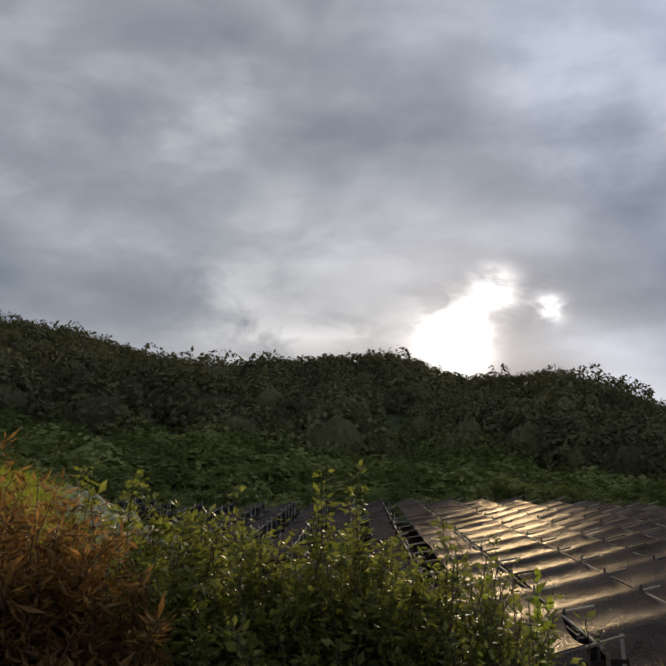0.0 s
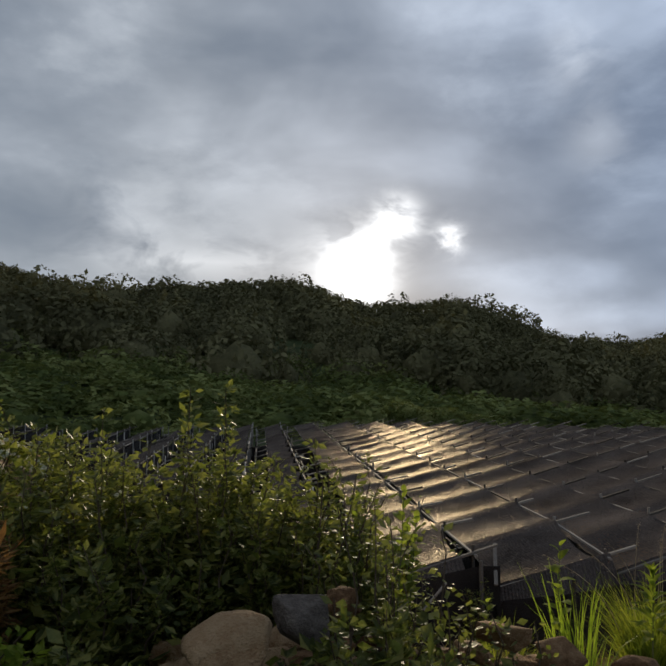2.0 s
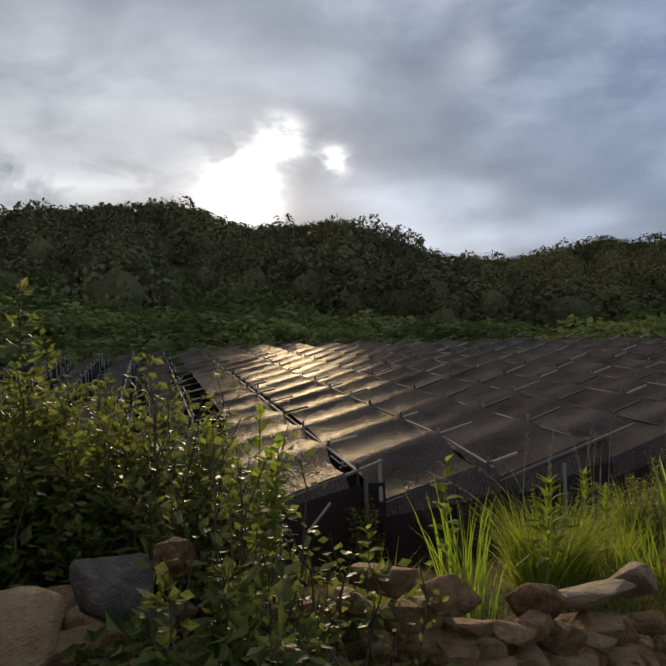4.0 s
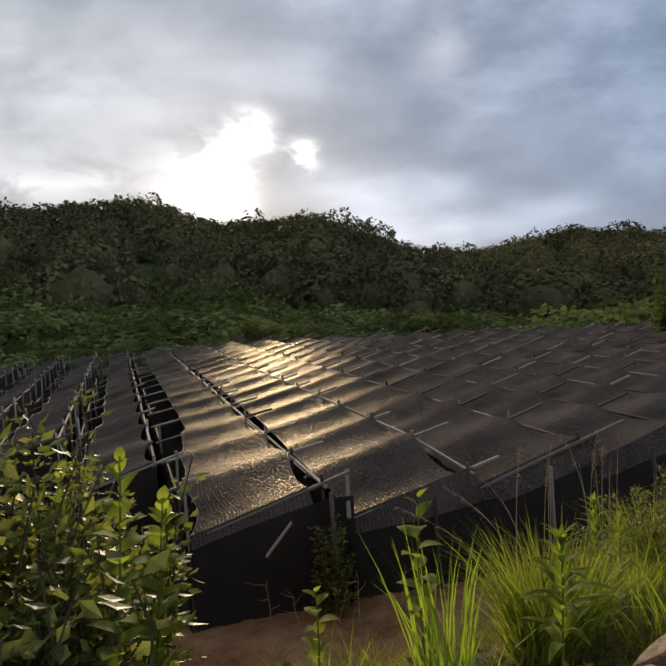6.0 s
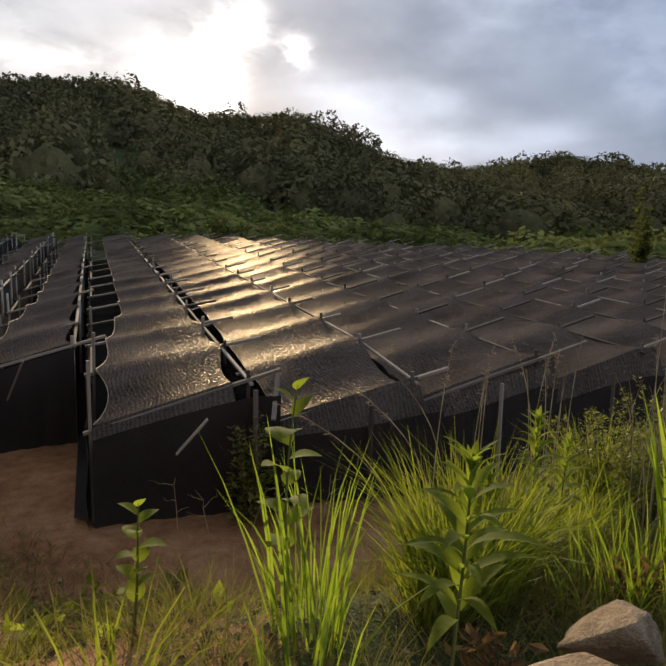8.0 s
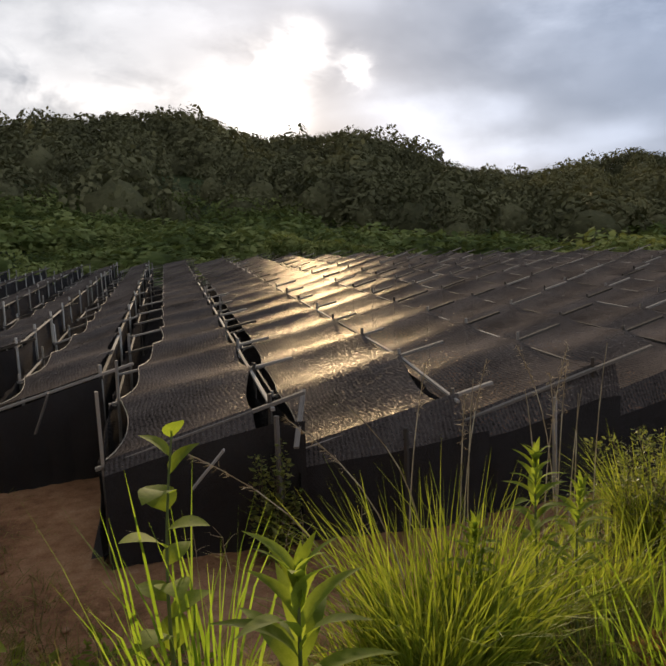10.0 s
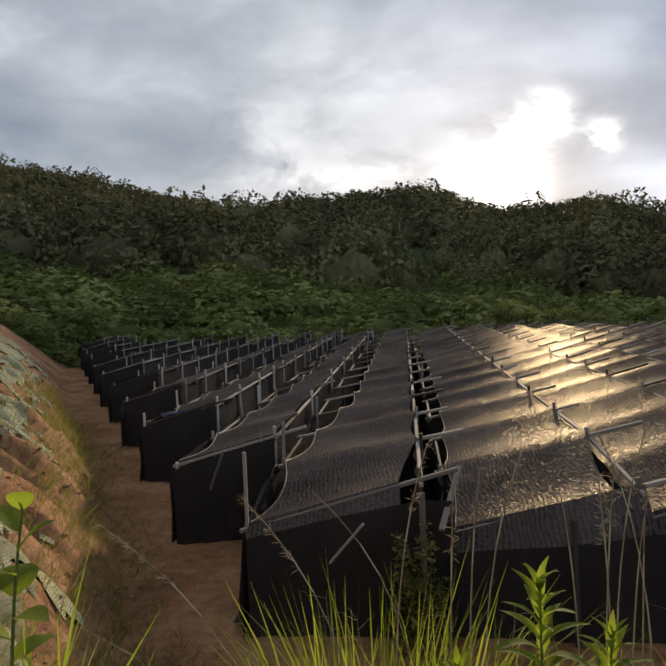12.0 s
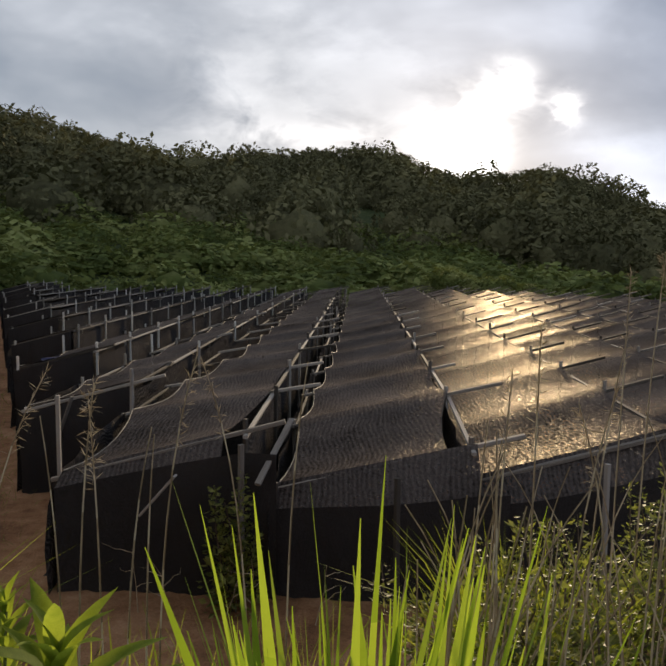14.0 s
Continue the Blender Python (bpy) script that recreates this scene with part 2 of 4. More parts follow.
M_GEONET = net_material("slope_net", (0.2, 0.205, 0.12), (0.45, 0.445, 0.285), 0.6, 0.004, 260.0, 0.0, dirt=((0.16, 0.08, 0.04), (0.33, 0.19, 0.1)), weave=0.4, bands="Z")
M_GEONET_CLEAN = net_material("bunched_slope_net", (0.13, 0.125, 0.065), (0.52, 0.49, 0.315), 0.6, 0.004, 460.0, 0.0, weave=0.35, bands="Z")
M_TARP = material("blue_tarp", [(0.004, 0.006, 0.02), (0.008, 0.012, 0.045), (0.014, 0.02, 0.07)], 2.0, 0.7, 0.4, 12.0, 0.1)

# ---- shapes ----


def mesh_of(name, verts, faces, mat, smooth=False):
    me = bpy.data.meshes.new(name)
    me.from_pydata([tuple(v) for v in verts], [], [tuple(f) for f in faces])
    if smooth:
        me.polygons.foreach_set("use_smooth", [True] * len(me.polygons))
    me.materials.append(mat)
    me.update()
    return me


def quads(name, v, mat, smooth=False):
    """A mesh of loose four-cornered pieces from an array (n, 4, 3)."""
    v = np.asarray(v, dtype=np.float32).reshape(-1, 3)
    k = len(v) // 4
    me = bpy.data.meshes.new(name)
    me.vertices.add(len(v)), me.loops.add(len(v)), me.polygons.add(k)
    me.vertices.foreach_set("co", v.ravel())
    me.loops.foreach_set("vertex_index", np.arange(len(v), dtype=np.int32))
    me.polygons.foreach_set("loop_start", np.arange(0, len(v), 4, dtype=np.int32))
    me.polygons.foreach_set("use_smooth", [smooth] * k)
    me.materials.append(mat)
    me.update(calc_edges=True)
    me.validate()
    return me


def part(name, me, parent, label="", at=None):
    ob = new(name, me)
    ob.parent = parent
    if at is not None:
        ob.matrix_basis = at
    return tagged(ob, label) if label else ob


def thing(name, label, category, at=(0, 0, 0), group="", kind=""):
    ob = new(name)
    ob.empty_display_size = 0.1
    ob.location = at
    return tagged(ob, label, category, group, kind)


def stick(name, mat, rough=0.004):
    """A sawn stick of unit length along z, slightly uneven, worn at its edges."""
    bm = bmesh.new()
    rng = random.Random(name)
    rings = []
    for i in range(4):
        z = i / 3
        j = [rng.uniform(-0.06, 0.06) for _ in range(10)]
        pts = [(-0.5, -0.38), (-0.38, -0.5), (0.38, -0.5), (0.5, -0.38), (0.5, 0.38), (0.38, 0.5), (-0.38, 0.5), (-0.5, 0.38)]
        rings.append([bm.verts.new((x + j[8], y + j[9], z)) for x, y in pts])
    for a, b in zip(rings, rings[1:]):
        for k in range(8):
            bm.faces.new((a[k], a[(k + 1) % 8], b[(k + 1) % 8], b[k]))
    bm.faces.new(rings[0][::-1]), bm.faces.new(rings[-1])
    me = bpy.data.meshes.new(name)
    bm.to_mesh(me), bm.free()
    me.materials.append(mat)
    return me


def between(a, b, wx, wy):
    """The pose and size that lay a unit stick from a to b."""
    a, b = Vector(a), Vector(b)
    d = b - a
    return Matrix.LocRotScale(a, d.to_track_quat("Z", "Y"), (wx, wy, d.length))


# ---- ground ----
FIELD_Z = -2.33


def smooth(t):
    t = np.clip(t, 0, 1)
    return t * t * (3 - 2 * t)


AZ = np.array([-180, -90, -60, -45, -30.5, -25.7, -22, -16, -13, -8, -4, 2.5, 6, 10, 14, 17, 20, 25, 30, 34, 38, 42, 46, 55, 90, 180.0])
EL = np.array([3, 8, 12, 12.5, 11.1, 10.4, 10.0, 8.7, 7.7, 7.9, 8.15, 8.8, 8.1, 6.7, 6.8, 7.0, 6.3, 4.4, 3.6, 4.1, 4.9, 4.2, 3.6, 3.4, 3, 3.0])
SAZ = np.array([-180, -60, -30, -23, -15, -10, -1, 2, 10, 13, 18, 22, 33, 43, 60, 180.0])
SEL = np.array([0.0, 3.0, 2.4, 1.9, 1.7, 2.0, 0.2, 0.0, -0.4, -0.6, -1.6, -2.0, -2.8, -2.6, -2, 0.0])
RIDGE_R = 165.0


def far_edge(x):
    return np.interp(x, [-14, -11, -3, 9, 14, 21, 27, 34], [36, 37.5, 41, 41, 38.5, 33.5, 28, 23])


def height(x, y):
    x, y = np.asarray(x, float), np.asarray(y, float)
    n1 = np.sin(x * 1.7 + 0.6 * np.sin(y * 1.3)) * np.cos(y * 1.9 + x * 0.4)
    n2 = np.sin(x * 5.1 + y * 2.3) * np.cos(y * 4.7 - x * 3.1)
    z = np.full(np.broadcast(x, y).shape, FIELD_Z) + 0.02 * n1
    # bank on which the path runs
    top = -0.02 - 0.19 * np.clip(x, -4, 9)
    edge = 4.2 + 0.42 * np.clip(x - 1.6, 0, 7) + 0.12 * n1
    k = smooth((y - edge) / np.where(x > 2.2, 2.7, 3.4))
    z = np.maximum(z, top * (1 - k) + (FIELD_Z - 0.1) * k + 0.02 * n2)
    # cut slope beside the field
    d = ((1.35 - 0.474 * (y - 7.7) + 0.4 * np.exp(-((y - 14) / 4.5) ** 2)) - x) * 0.9
    rise = np.where(d > 0, 0.82 * np.clip(d, 0, 2.7) - 0.25 * np.exp(-np.clip(d, 0, 9) * 2.5) + 0.25 + 0.2 * np.clip(d - 2.7, 0, 14), 0)
    rise = rise * smooth((y - 4.6) / 2.6)
    z = np.where(d > 0, np.maximum(z, FIELD_Z + rise + (0.06 * n1 + 0.08 * n2 + 0.05 * np.sin(9.3 * x + 3.0 * n1) * np.sin(8.1 * y - 2.0 * n2) + 0.22 * np.abs(np.sin(1.5 * (0.88 * y - 0.43 * x) + 0.9 * d + 0.8 * n1)) + 0.1 * np.abs(np.sin(8.2 * (0.88 * y - 0.43 * x) + 2.6 * d + 1.4 * n2)) + 0.13 * np.abs(np.sin(4.3 * (0.88 * y - 0.43 * x) + 2.1 * d + 1.7 * n1))) * smooth(d / 0.7) * smooth((30 - y) / 10) * smooth((y - 5.5) / 1.5)), z)
    # scrub rise and forest hill beyond the field
    dx, dy = x - 2.0, y - 2.5
    r, az = np.hypot(dx, dy), np.degrees(np.arctan2(dx, dy))
    r0 = np.interp(az, [-60, -24, -18, -4, 10, 30, 45, 60], [22, 38, 40, 42, 41, 40, 36, 34])
    r1 = r0 + 34
    ez = 0.9 + np.tan(np.radians(np.interp(az, SAZ, SEL))) * r1 - 0.8
    s = smooth((r - r0) / (r1 - r0))
    z = z * (1 - s) + ez * s
    peak = 0.9 + np.tan(np.radians(np.interp(az, AZ, EL))) * RIDGE_R - 6.0
    h = np.clip((r - r1) / (RIDGE_R - r1), 0, 1)
    z = np.where(r > r1, ez + (peak - ez) * (h ** 0.85), z)
    return np.where(r > RIDGE_R, peak - 0.25 * np.clip(r - RIDGE_R, 0, 90), z)


def H(x, y):
    return float(height(x, y))


def spaced(lo, hi, near, step, grow):
    a, s = [near[0]], step
    while a[0] > lo:
        a.insert(0, a[0] - s)
        s *= grow
    b, s = list(np.arange(near[0] + step, near[1], step)), step
    a += b
    while a[-1] < hi:
        a.append(a[-1] + s)
        s *= grow
    return np.array(a)


gx = spaced(-900, 900, (-9, 12), 0.11, 1.09)
gy = spaced(-500, 1100, (-1, 22), 0.11, 1.07)
X, Y = np.meshgrid(gx, gy)
Z = height(X, Y)
nx, ny = len(gx), len(gy)
gv = np.stack([X.ravel(), Y.ravel(), Z.ravel()], 1)
idx = np.arange(nx * ny).reshape(ny, nx)
gf = np.stack([idx[:-1, :-1], idx[:-1, 1:], idx[1:, 1:], idx[1:, :-1]], -1).reshape(-1, 4)


def ground_material():
    m = bpy.data.materials.new("ground")
    m.use_nodes = True
    m.node_tree.nodes.clear()
    n = Nodes(m.node_tree)
    co = n.add("ShaderNodeTexCoord").outputs["Object"]
    grass = n.add("ShaderNodeVertexColor")
    grass.layer_name = "cover"
    a, b, c = n.noise(co, 0.9, 5), n.noise(co, 7.0, 4), n.noise(co, 45.0, 3)
    v = n.math("ADD", n.math("MULTIPLY", a, 0.5), n.math("ADD", n.math("MULTIPLY", b, 0.3), n.math("MULTIPLY", c, 0.2)))
    soil = n.ramp(v, [(0.34, (0.1, 0.046, 0.021)), (0.47, (0.25, 0.122, 0.058)), (0.57, (0.35, 0.185, 0.094)), (0.68, (0.46, 0.28, 0.16))])
    turf = n.ramp(v, [(0.34, (0.02, 0.032, 0.012)), (0.5, (0.045, 0.06, 0.02)), (0.66, (0.085, 0.09, 0.035))])
    f = n.ramp(n.math("ADD", grass.outputs["Color"], n.math("MULTIPLY", n.math("SUBTRACT", b, 0.5), 0.8)), [(0.42, (0, 0, 0)), (0.58, (1, 1, 1))])
    bn = n.add("ShaderNodeBump", Strength=1.0, Distance=0.09, Height=v)
    bs = n.add("ShaderNodeBsdfPrincipled", Base_Color=n.mix(f, soil, turf), Roughness=0.95, Normal=bn.outputs[0])
    bs.inputs["Specular IOR Level"].default_value = 0.12
    n.add("ShaderNodeOutputMaterial", Surface=bs.outputs[0])
    return m


gme = mesh_of("ground", gv, gf, ground_material(), True)
ground = tagged(new("ground", gme), "uneven red-brown soil that turns into weedy turf", "ground", kind="structure")
cover = gme.color_attributes.new("cover", "FLOAT_COLOR", "POINT")
dd = ((1.35 - 0.474 * (gv[:, 1] - 7.7)) - gv[:, 0]) * 0.9
rr = np.hypot(gv[:, 0] - 2, gv[:, 1] - 2.5)
amount = np.clip(smooth((rr - 34) / 8) + smooth((dd - 3.6) / 1.5) + 0.75 * smooth((6.2 - gv[:, 1]) / 1.2) * smooth((gv[:, 0] - 1.0) / 2) + 0.55 * smooth((4.6 - gv[:, 1]) / 0.8), 0, 1)
cover.data.foreach_set("color", np.stack([amount, amount, amount, np.ones_like(amount)], 1).astype(np.float32).ravel())

# ---- shaded rows of the field ----
LEAN_X = 0.035
BAY = 1.77
POST = stick("post", M_WOOD)
PALE_POST = stick("pale_post", M_WOOD_PALE)
BATTEN = stick("batten", M_WOOD)
POLE = stick("pole", M_WOOD)


def row_plan():
    """Rows from the cut slope on: x of the high rail, x of the low eave, y of the front, height of the rail, how far the net is drawn back at the low side."""
    rows = []
    for i in range(10):
        xh = 1.75 - 1.47 * i
        rows.append((xh, xh - 1.3, 12.35 + 3.05 * i, -1.0, 0.3, "left"))
    rows = rows[::-1]
    rows.append((3.48, 1.87, 9.75, -0.92, 0.3, "open"))
    rows.append((5.42, 3.75, 9.7, -0.89, 0.1, "open"))
    for i in range(12):
        xh = 7.2 + 1.8 * i
        rows.append((xh, xh - 1.7, 9.85 + 0.12 * i, -0.88, 0.0, "closed"))
    return rows


def shade_row(xh, xl, y0, zh, back, state, rng):
    y1 = float(far_edge(xh)) - 0.3
    bays = max(2, int((y1 - y0) / BAY))
    zl = -1.34
    label = {"left": "weathered post row with a slack black shade net", "open": "post row with a sagging black shade net, gap beside it", "closed": "post row roofed with taut black shade net"}[state]
    row = thing("shade_row", label, "crop shelter", (xh, y0, FIELD_Z), "shade rows of the field")
    zb, sk = FIELD_Z, LEAN_X
    lift_low, dip = (0.15, 0.15) if back > 0.2 else (0.08, 0.13)

    def spot(u, s, dz=0.0):
        """Point on the roof: u from the low eave to the high rail, s metres along the row."""
        slack = lift_low * (1 - u) - dip * (1 - float(smooth(s / 1.25))) * ((1 - u) if back > 0.2 else 1.0) if state == "open" else 0.0
        return Vector(((xl - xh) * (1 - u) + sk * s, s, zl + (zh - zl) * u - zb + dz + slack))

    upright = PALE_POST if state == "left" else POST
    jit = [(rng.uniform(-0.05, 0.05), rng.uniform(-0.05, 0.05), rng.uniform(-0.03, 0.03)) for _ in range(bays + 1)]
    for b in range(bays + 1):
        s = b * BAY
        j = jit[b]
        hi, lo = spot(1, s), spot(0, s)
        if state != "left" or b % 2 == 0 or y0 > 15:
            part("post", upright, row, at=between((hi.x + j[0] * 0.6, s + j[1] * 0.6, -0.25), (hi.x + j[0], s + j[1], hi.z + 0.1 + j[2]), 0.038, 0.038))
        tall = 0.03 if state == "closed" else rng.choice((0.02, 0.08, 0.2, 0.35)) if state == "left" or b > 3 else (0.7, 0.5, 0.1, 0.3)[b] if back > 0.2 else 0.04
        if back < 0.2 or (state == "left" and b % 2 == 0) or b < 2 or b % 3 == 0:
            part("post", upright, row, at=between((lo.x - j[1] * 0.5, s + j[0] * 0.5, -0.25), (lo.x + j[0], s - j[1], lo.z + tall), 0.038, 0.032))
        past = rng.uniform(0.3, 0.42) if state == "closed" else rng.uniform(0.18, 0.36) if state == "open" or b % 3 == 0 else 0.03
        part("rafter", BATTEN, row, at=between(spot(-0.05, s + j[0], -0.02), spot(1 + past, s + j[0] + j[1], 0.0), 0.05, 0.036))
        if b < bays:
            part("rail", BATTEN, row, at=between(spot(1, s - 0.1, -0.035), spot(1, s + BAY + 0.1, -0.03), 0.04, 0.03))
            if state == "closed" or b % 2:
                part("eave_pole", POLE, row, at=between(spot(0, s - 0.08, -0.03), spot(0, s + BAY + 0.08, -0.03), 0.03, 0.03))
    # roof net, sagging between the rafters
    nu, per = 8, 8
    sag_depth = 0.068 if state == "closed" else 0.1 if state == "open" else 0.09
    verts, faces = [], []
    total = bays * per
    for k in range(total + 1):
        s = BAY * k / per
        f = (k % per) / per
        sag = math.sin(math.pi * f)
        scallop = ((0.06 + 0.04 * math.sin(2.1 * (k // per) + 1.0)) * math.exp(-s / 6.0) + 0.02 if back > 0.2 else 0.04) * sag
        deep = back * float(smooth((s - 0.6) / 7.0)) if state != "closed" else 0.0
        u0 = 0.01 + deep + scallop if state != "closed" else -0.1
        u1 = 1.0 - (0.1 * sag if state == "left" else 0.04 * sag + 0.13 * max(0.0, 1 - s / 1.9) ** 1.3 if state == "open" else 0.0)
        for i in range(nu + 1):
            u = u0 + (u1 - u0) * i / nu
            wob = 0.004 * math.sin(7 * u + 1.3 * s + xh) + 0.003 * math.sin(1.9 * s - 4 * u)
            dz = 0.03 - sag * (sag_depth + 0.012 * math.sin(xh * 3 + k // per)) * (0.85 + 0.15 * math.sin(math.pi * i / nu)) + wob
            verts.append(spot(u, s, dz))
    for k in range(total):
        for i in range(nu):
            a = k * (nu + 1) + i
            faces.append((a, a + 1, a + nu + 2, a + nu + 1))
    if state != "closed":
        hem = [verts[k * (nu + 1)] + Vector((0, 0, 0.008)) for k in range(total + 1)]
        part("edge_cord", mesh_of("edge_cord", [p + Vector(o) for p in hem for o in ((-0.005, 0, -0.005), (0.005, 0, -0.005), (0.0, 0, 0.005))], [(3 * k + q, 3 * k + (q + 1) % 3, 3 * k + 3 + (q + 1) % 3, 3 * k + 3 + q) for k in range(total) for q in range(3)], M_CORD, True), row, "pale cord along the net's slack edge")
    part("roof_net", mesh_of("roof_net", verts, faces, M_NET, True), row, "black woven net with a dull sheen")
    # net over the front end: a slack flap, then a hanging curtain
    reach = 1.0 if state == "left" else 1.17
    cols = 24
    flap_to = 0.9 if back > 0.2 else 1.06 if state == "open" else reach
    upper, lower = [], []
    for i in range(cols + 1):
        u = reach * i / cols
        flap = 0.2 + 0.08 * math.sin(3.0 * u + xh)
        p = spot(min(u, 1.0), 0)
        x = spot(u, 0).x
        drop = min(0.34, p.z * 0.3) * (0.55 + 0.45 * min(u, 1)) * (0.4 if back > 0.2 else 1.0)
        fold = 0.018 * math.sin(26 * u + xh * 5) + 0.012 * math.sin(57 * u)
        upper += [(x, p.y, p.z + 0.03), (x, p.y - flap * 0.6, p.z - drop * 0.5), (x, p.y - flap, p.z - drop)]
        top = upper[-1] if state != "left" else (x, p.y - flap, p.z - 0.02)
        lower += [top, (x, p.y - flap + 0.02 + fold * 0.5, p.z * 0.45), (x, p.y - flap + 0.04 + fold, 0.2), (x, p.y - flap + 0.02 + fold, -0.06)]
    if state != "left":
        part("end_flap", mesh_of("end_flap", upper, [(i * 3 + q, i * 3 + q + 1, i * 3 + q + 4, i * 3 + q + 3) for i in range(cols) for q in range(2) if reach * (i + 1) / cols <= flap_to], M_NET, True), row, "slack net flap over the row's end")
        for u in ((0.6,) if back < 0.2 else (0.99,)):
            p = spot(u, 0)
            part("front_post", POST, row, at=between((p.x + 0.02, p.y - 0.33, -0.2), (p.x, p.y - 0.3, p.z - 0.04), 0.045, 0.04))
    part("end_curtain", mesh_of("end_curtain", lower, [(i * 4 + q, i * 4 + q + 1, i * 4 + q + 5, i * 4 + q + 4) for i in range(cols) for q in range(3)], M_CURTAIN, True), row, "black net curtain hanging to the soil")
    # curtains along the low and the high side
    if state != "closed":
        for name, label, u, off in (("side_curtain", "black net curtain along the low side", 0.0, -0.05), ("inner_curtain", "black net curtain under the high rail", 1.0, -0.04)):
            verts, faces = [], []
            n = max(2, int(bays * BAY / 0.3))
            for i in range(n + 1):
                s = (-0.22 if u == 0 else 0.0) + 0.3 * i
                fold = 0.02 * math.sin(9 * s + xh)
                p = spot(u, s)
                z1 = (p.z - (0.0 if u == 0 else 0.1 + 0.05 * math.sin(1.7 * s))) * (1.0 if i or u else 0.8)
                verts += [(p.x + off + fold, s, z1), (p.x + off - fold, s, z1 * 0.5), (p.x + off - 0.01 + fold, s, -0.06)]
            for i in range(n):
                for q in range(2):
                    a = i * 3 + q
                    faces.append((a, a + 3, a + 4, a + 1))
            part(name, mesh_of(name, verts, faces, M_CURTAIN, True), row, label)
    # added dark sheet spread over the bed, standing in for shade under the net
    if state != "closed":
        verts, faces = [], []
        n = max(2, int(bays * BAY / 0.6))
        for i in range(n + 1):
            s = 0.6 * i
            for q in range(6):
                p = spot(-0.12 + 1.45 * q / 5, s)
                verts.append((p.x, s, 0.07 + 0.05 * math.sin(math.pi * q / 5) + 0.015 * math.sin(5 * s + 3 * q + xh)))
        for i in range(n):
            for q in range(5):
                a = i * 6 + q
                faces.append((a, a + 1, a + 7, a + 6))
        part("floor_shade_sheet", mesh_of("floor_shade_sheet", verts, faces, M_CURTAIN, True), row, "added black sheet standing in for the shade on the row's floor")
    return row


rng = random.Random(5)
for spec_row in row_plan():
    shade_row(*spec_row, rng)

# ---- leaves and plants ----


def leaf_quads(pos, along, side, length, width, bend=0.15):
    """Pointed leaves, two quads each, as arrays."""
    pos, along, side = np.asarray(pos, float), np.asarray(along, float), np.asarray(side, float)
    L, W = np.asarray(length)[:, None], np.asarray(width)[:, None]
    n = np.cross(along, side)
    mid = pos + along * L * 0.5
    tip = pos + along * L - n * L * bend
    a = np.stack([pos, mid + side * W * 0.5 - n * L * 0.03, tip, mid], 1)
    b = np.stack([pos, mid, tip, mid - side * W * 0.5 - n * L * 0.03], 1)
    return np.concatenate([a, b], 0)


def unit(v):
    return v / np.maximum(np.linalg.norm(v, axis=-1, keepdims=True), 1e-6)


def blades(rs, count, radius, h0, h1, width, lean, droop, segs=4):
    """Grass blades from one tuft as arrays of quads."""
    a = rs.uniform(0, 2 * np.pi, count)
    rr_ = radius * np.sqrt(rs.uniform(0, 1, count))
    base = np.stack([rr_ * np.cos(a), rr_ * np.sin(a), np.full(count, -0.03)], 1)
    b = a + rs.normal(0, 0.6, count)
    out_ = np.stack([np.cos(b), np.sin(b), np.zeros(count)], 1)
    side = np.stack([-np.sin(b), np.cos(b), np.zeros(count)], 1)
    turn = rs.uniform(-1.4, 1.4, count)[:, None]
    side = unit(side * np.cos(turn) + out_ * np.sin(turn))
    h = rs.uniform(h0, h1, count)[:, None]
    ln = np.abs(rs.normal(lean, lean * 0.5, count))[:, None]
    dr = np.abs(rs.normal(droop, droop * 0.6, count))[:, None]
    wd = width * rs.uniform(0.6, 1.2, count)[:, None]
    pts = []
    for i in range(segs + 1):
        t = i / segs
        c = base + out_ * h * (ln * t + dr * t * t * t) + np.array([0, 0, 1]) * h * (t - 0.45 * dr * t ** 3)
        ww = wd * (0.55 + 0.9 * t - 1.42 * t * t) * 0.5
        pts.append((c - side * ww, c + side * ww))
    q = [np.stack([pts[i][0], pts[i][1], pts[i + 1][1], pts[i + 1][0]], 1) for i in range(segs)]
    return np.concatenate(q, 0)


def tube(path, r0, r1, sides=5):
    """A tapered stem along a path, as quads."""
    path = np.asarray(path, float)
    k = len(path)
    d = unit(np.gradient(path, axis=0))
    ref = np.array([0.3, 0.9, 0.1])
    s = unit(np.cross(d, ref))
    t = np.cross(d, s)
    r = np.linspace(r0, r1, k)[:, None]
    rings = [path + r * (s * math.cos(2 * math.pi * j / sides) + t * math.sin(2 * math.pi * j / sides)) for j in range(sides)]
    return np.concatenate([np.stack([rings[j][:-1], rings[(j + 1) % sides][:-1], rings[(j + 1) % sides][1:], rings[j][1:]], 1) for j in range(sides)], 0)


# ---- far woods and scrub ----


def lumps(seed, squash):
    """A lumpy solid of unit radius: the dense inside of a tree's crown, as points and triangles."""
    bm = bmesh.new()
    bmesh.ops.create_icosphere(bm, subdivisions=1, radius=1.0)
    off = Vector((seed * 7.3, seed * 1.9, seed * 4.1))
    co = []
    for v in bm.verts:
        k = 0.74 + 0.34 * noise.noise(v.co * 1.5 + off) + 0.2 * noise.noise(v.co * 3.7 + off)
        co.append((v.co.x * k, v.co.y * k, v.co.z * k * squash))
    bm.verts.ensure_lookup_table()
    tri = [[v.index for v in f.verts] for f in bm.faces]
    bm.free()
    return np.array(co), np.array(tri)


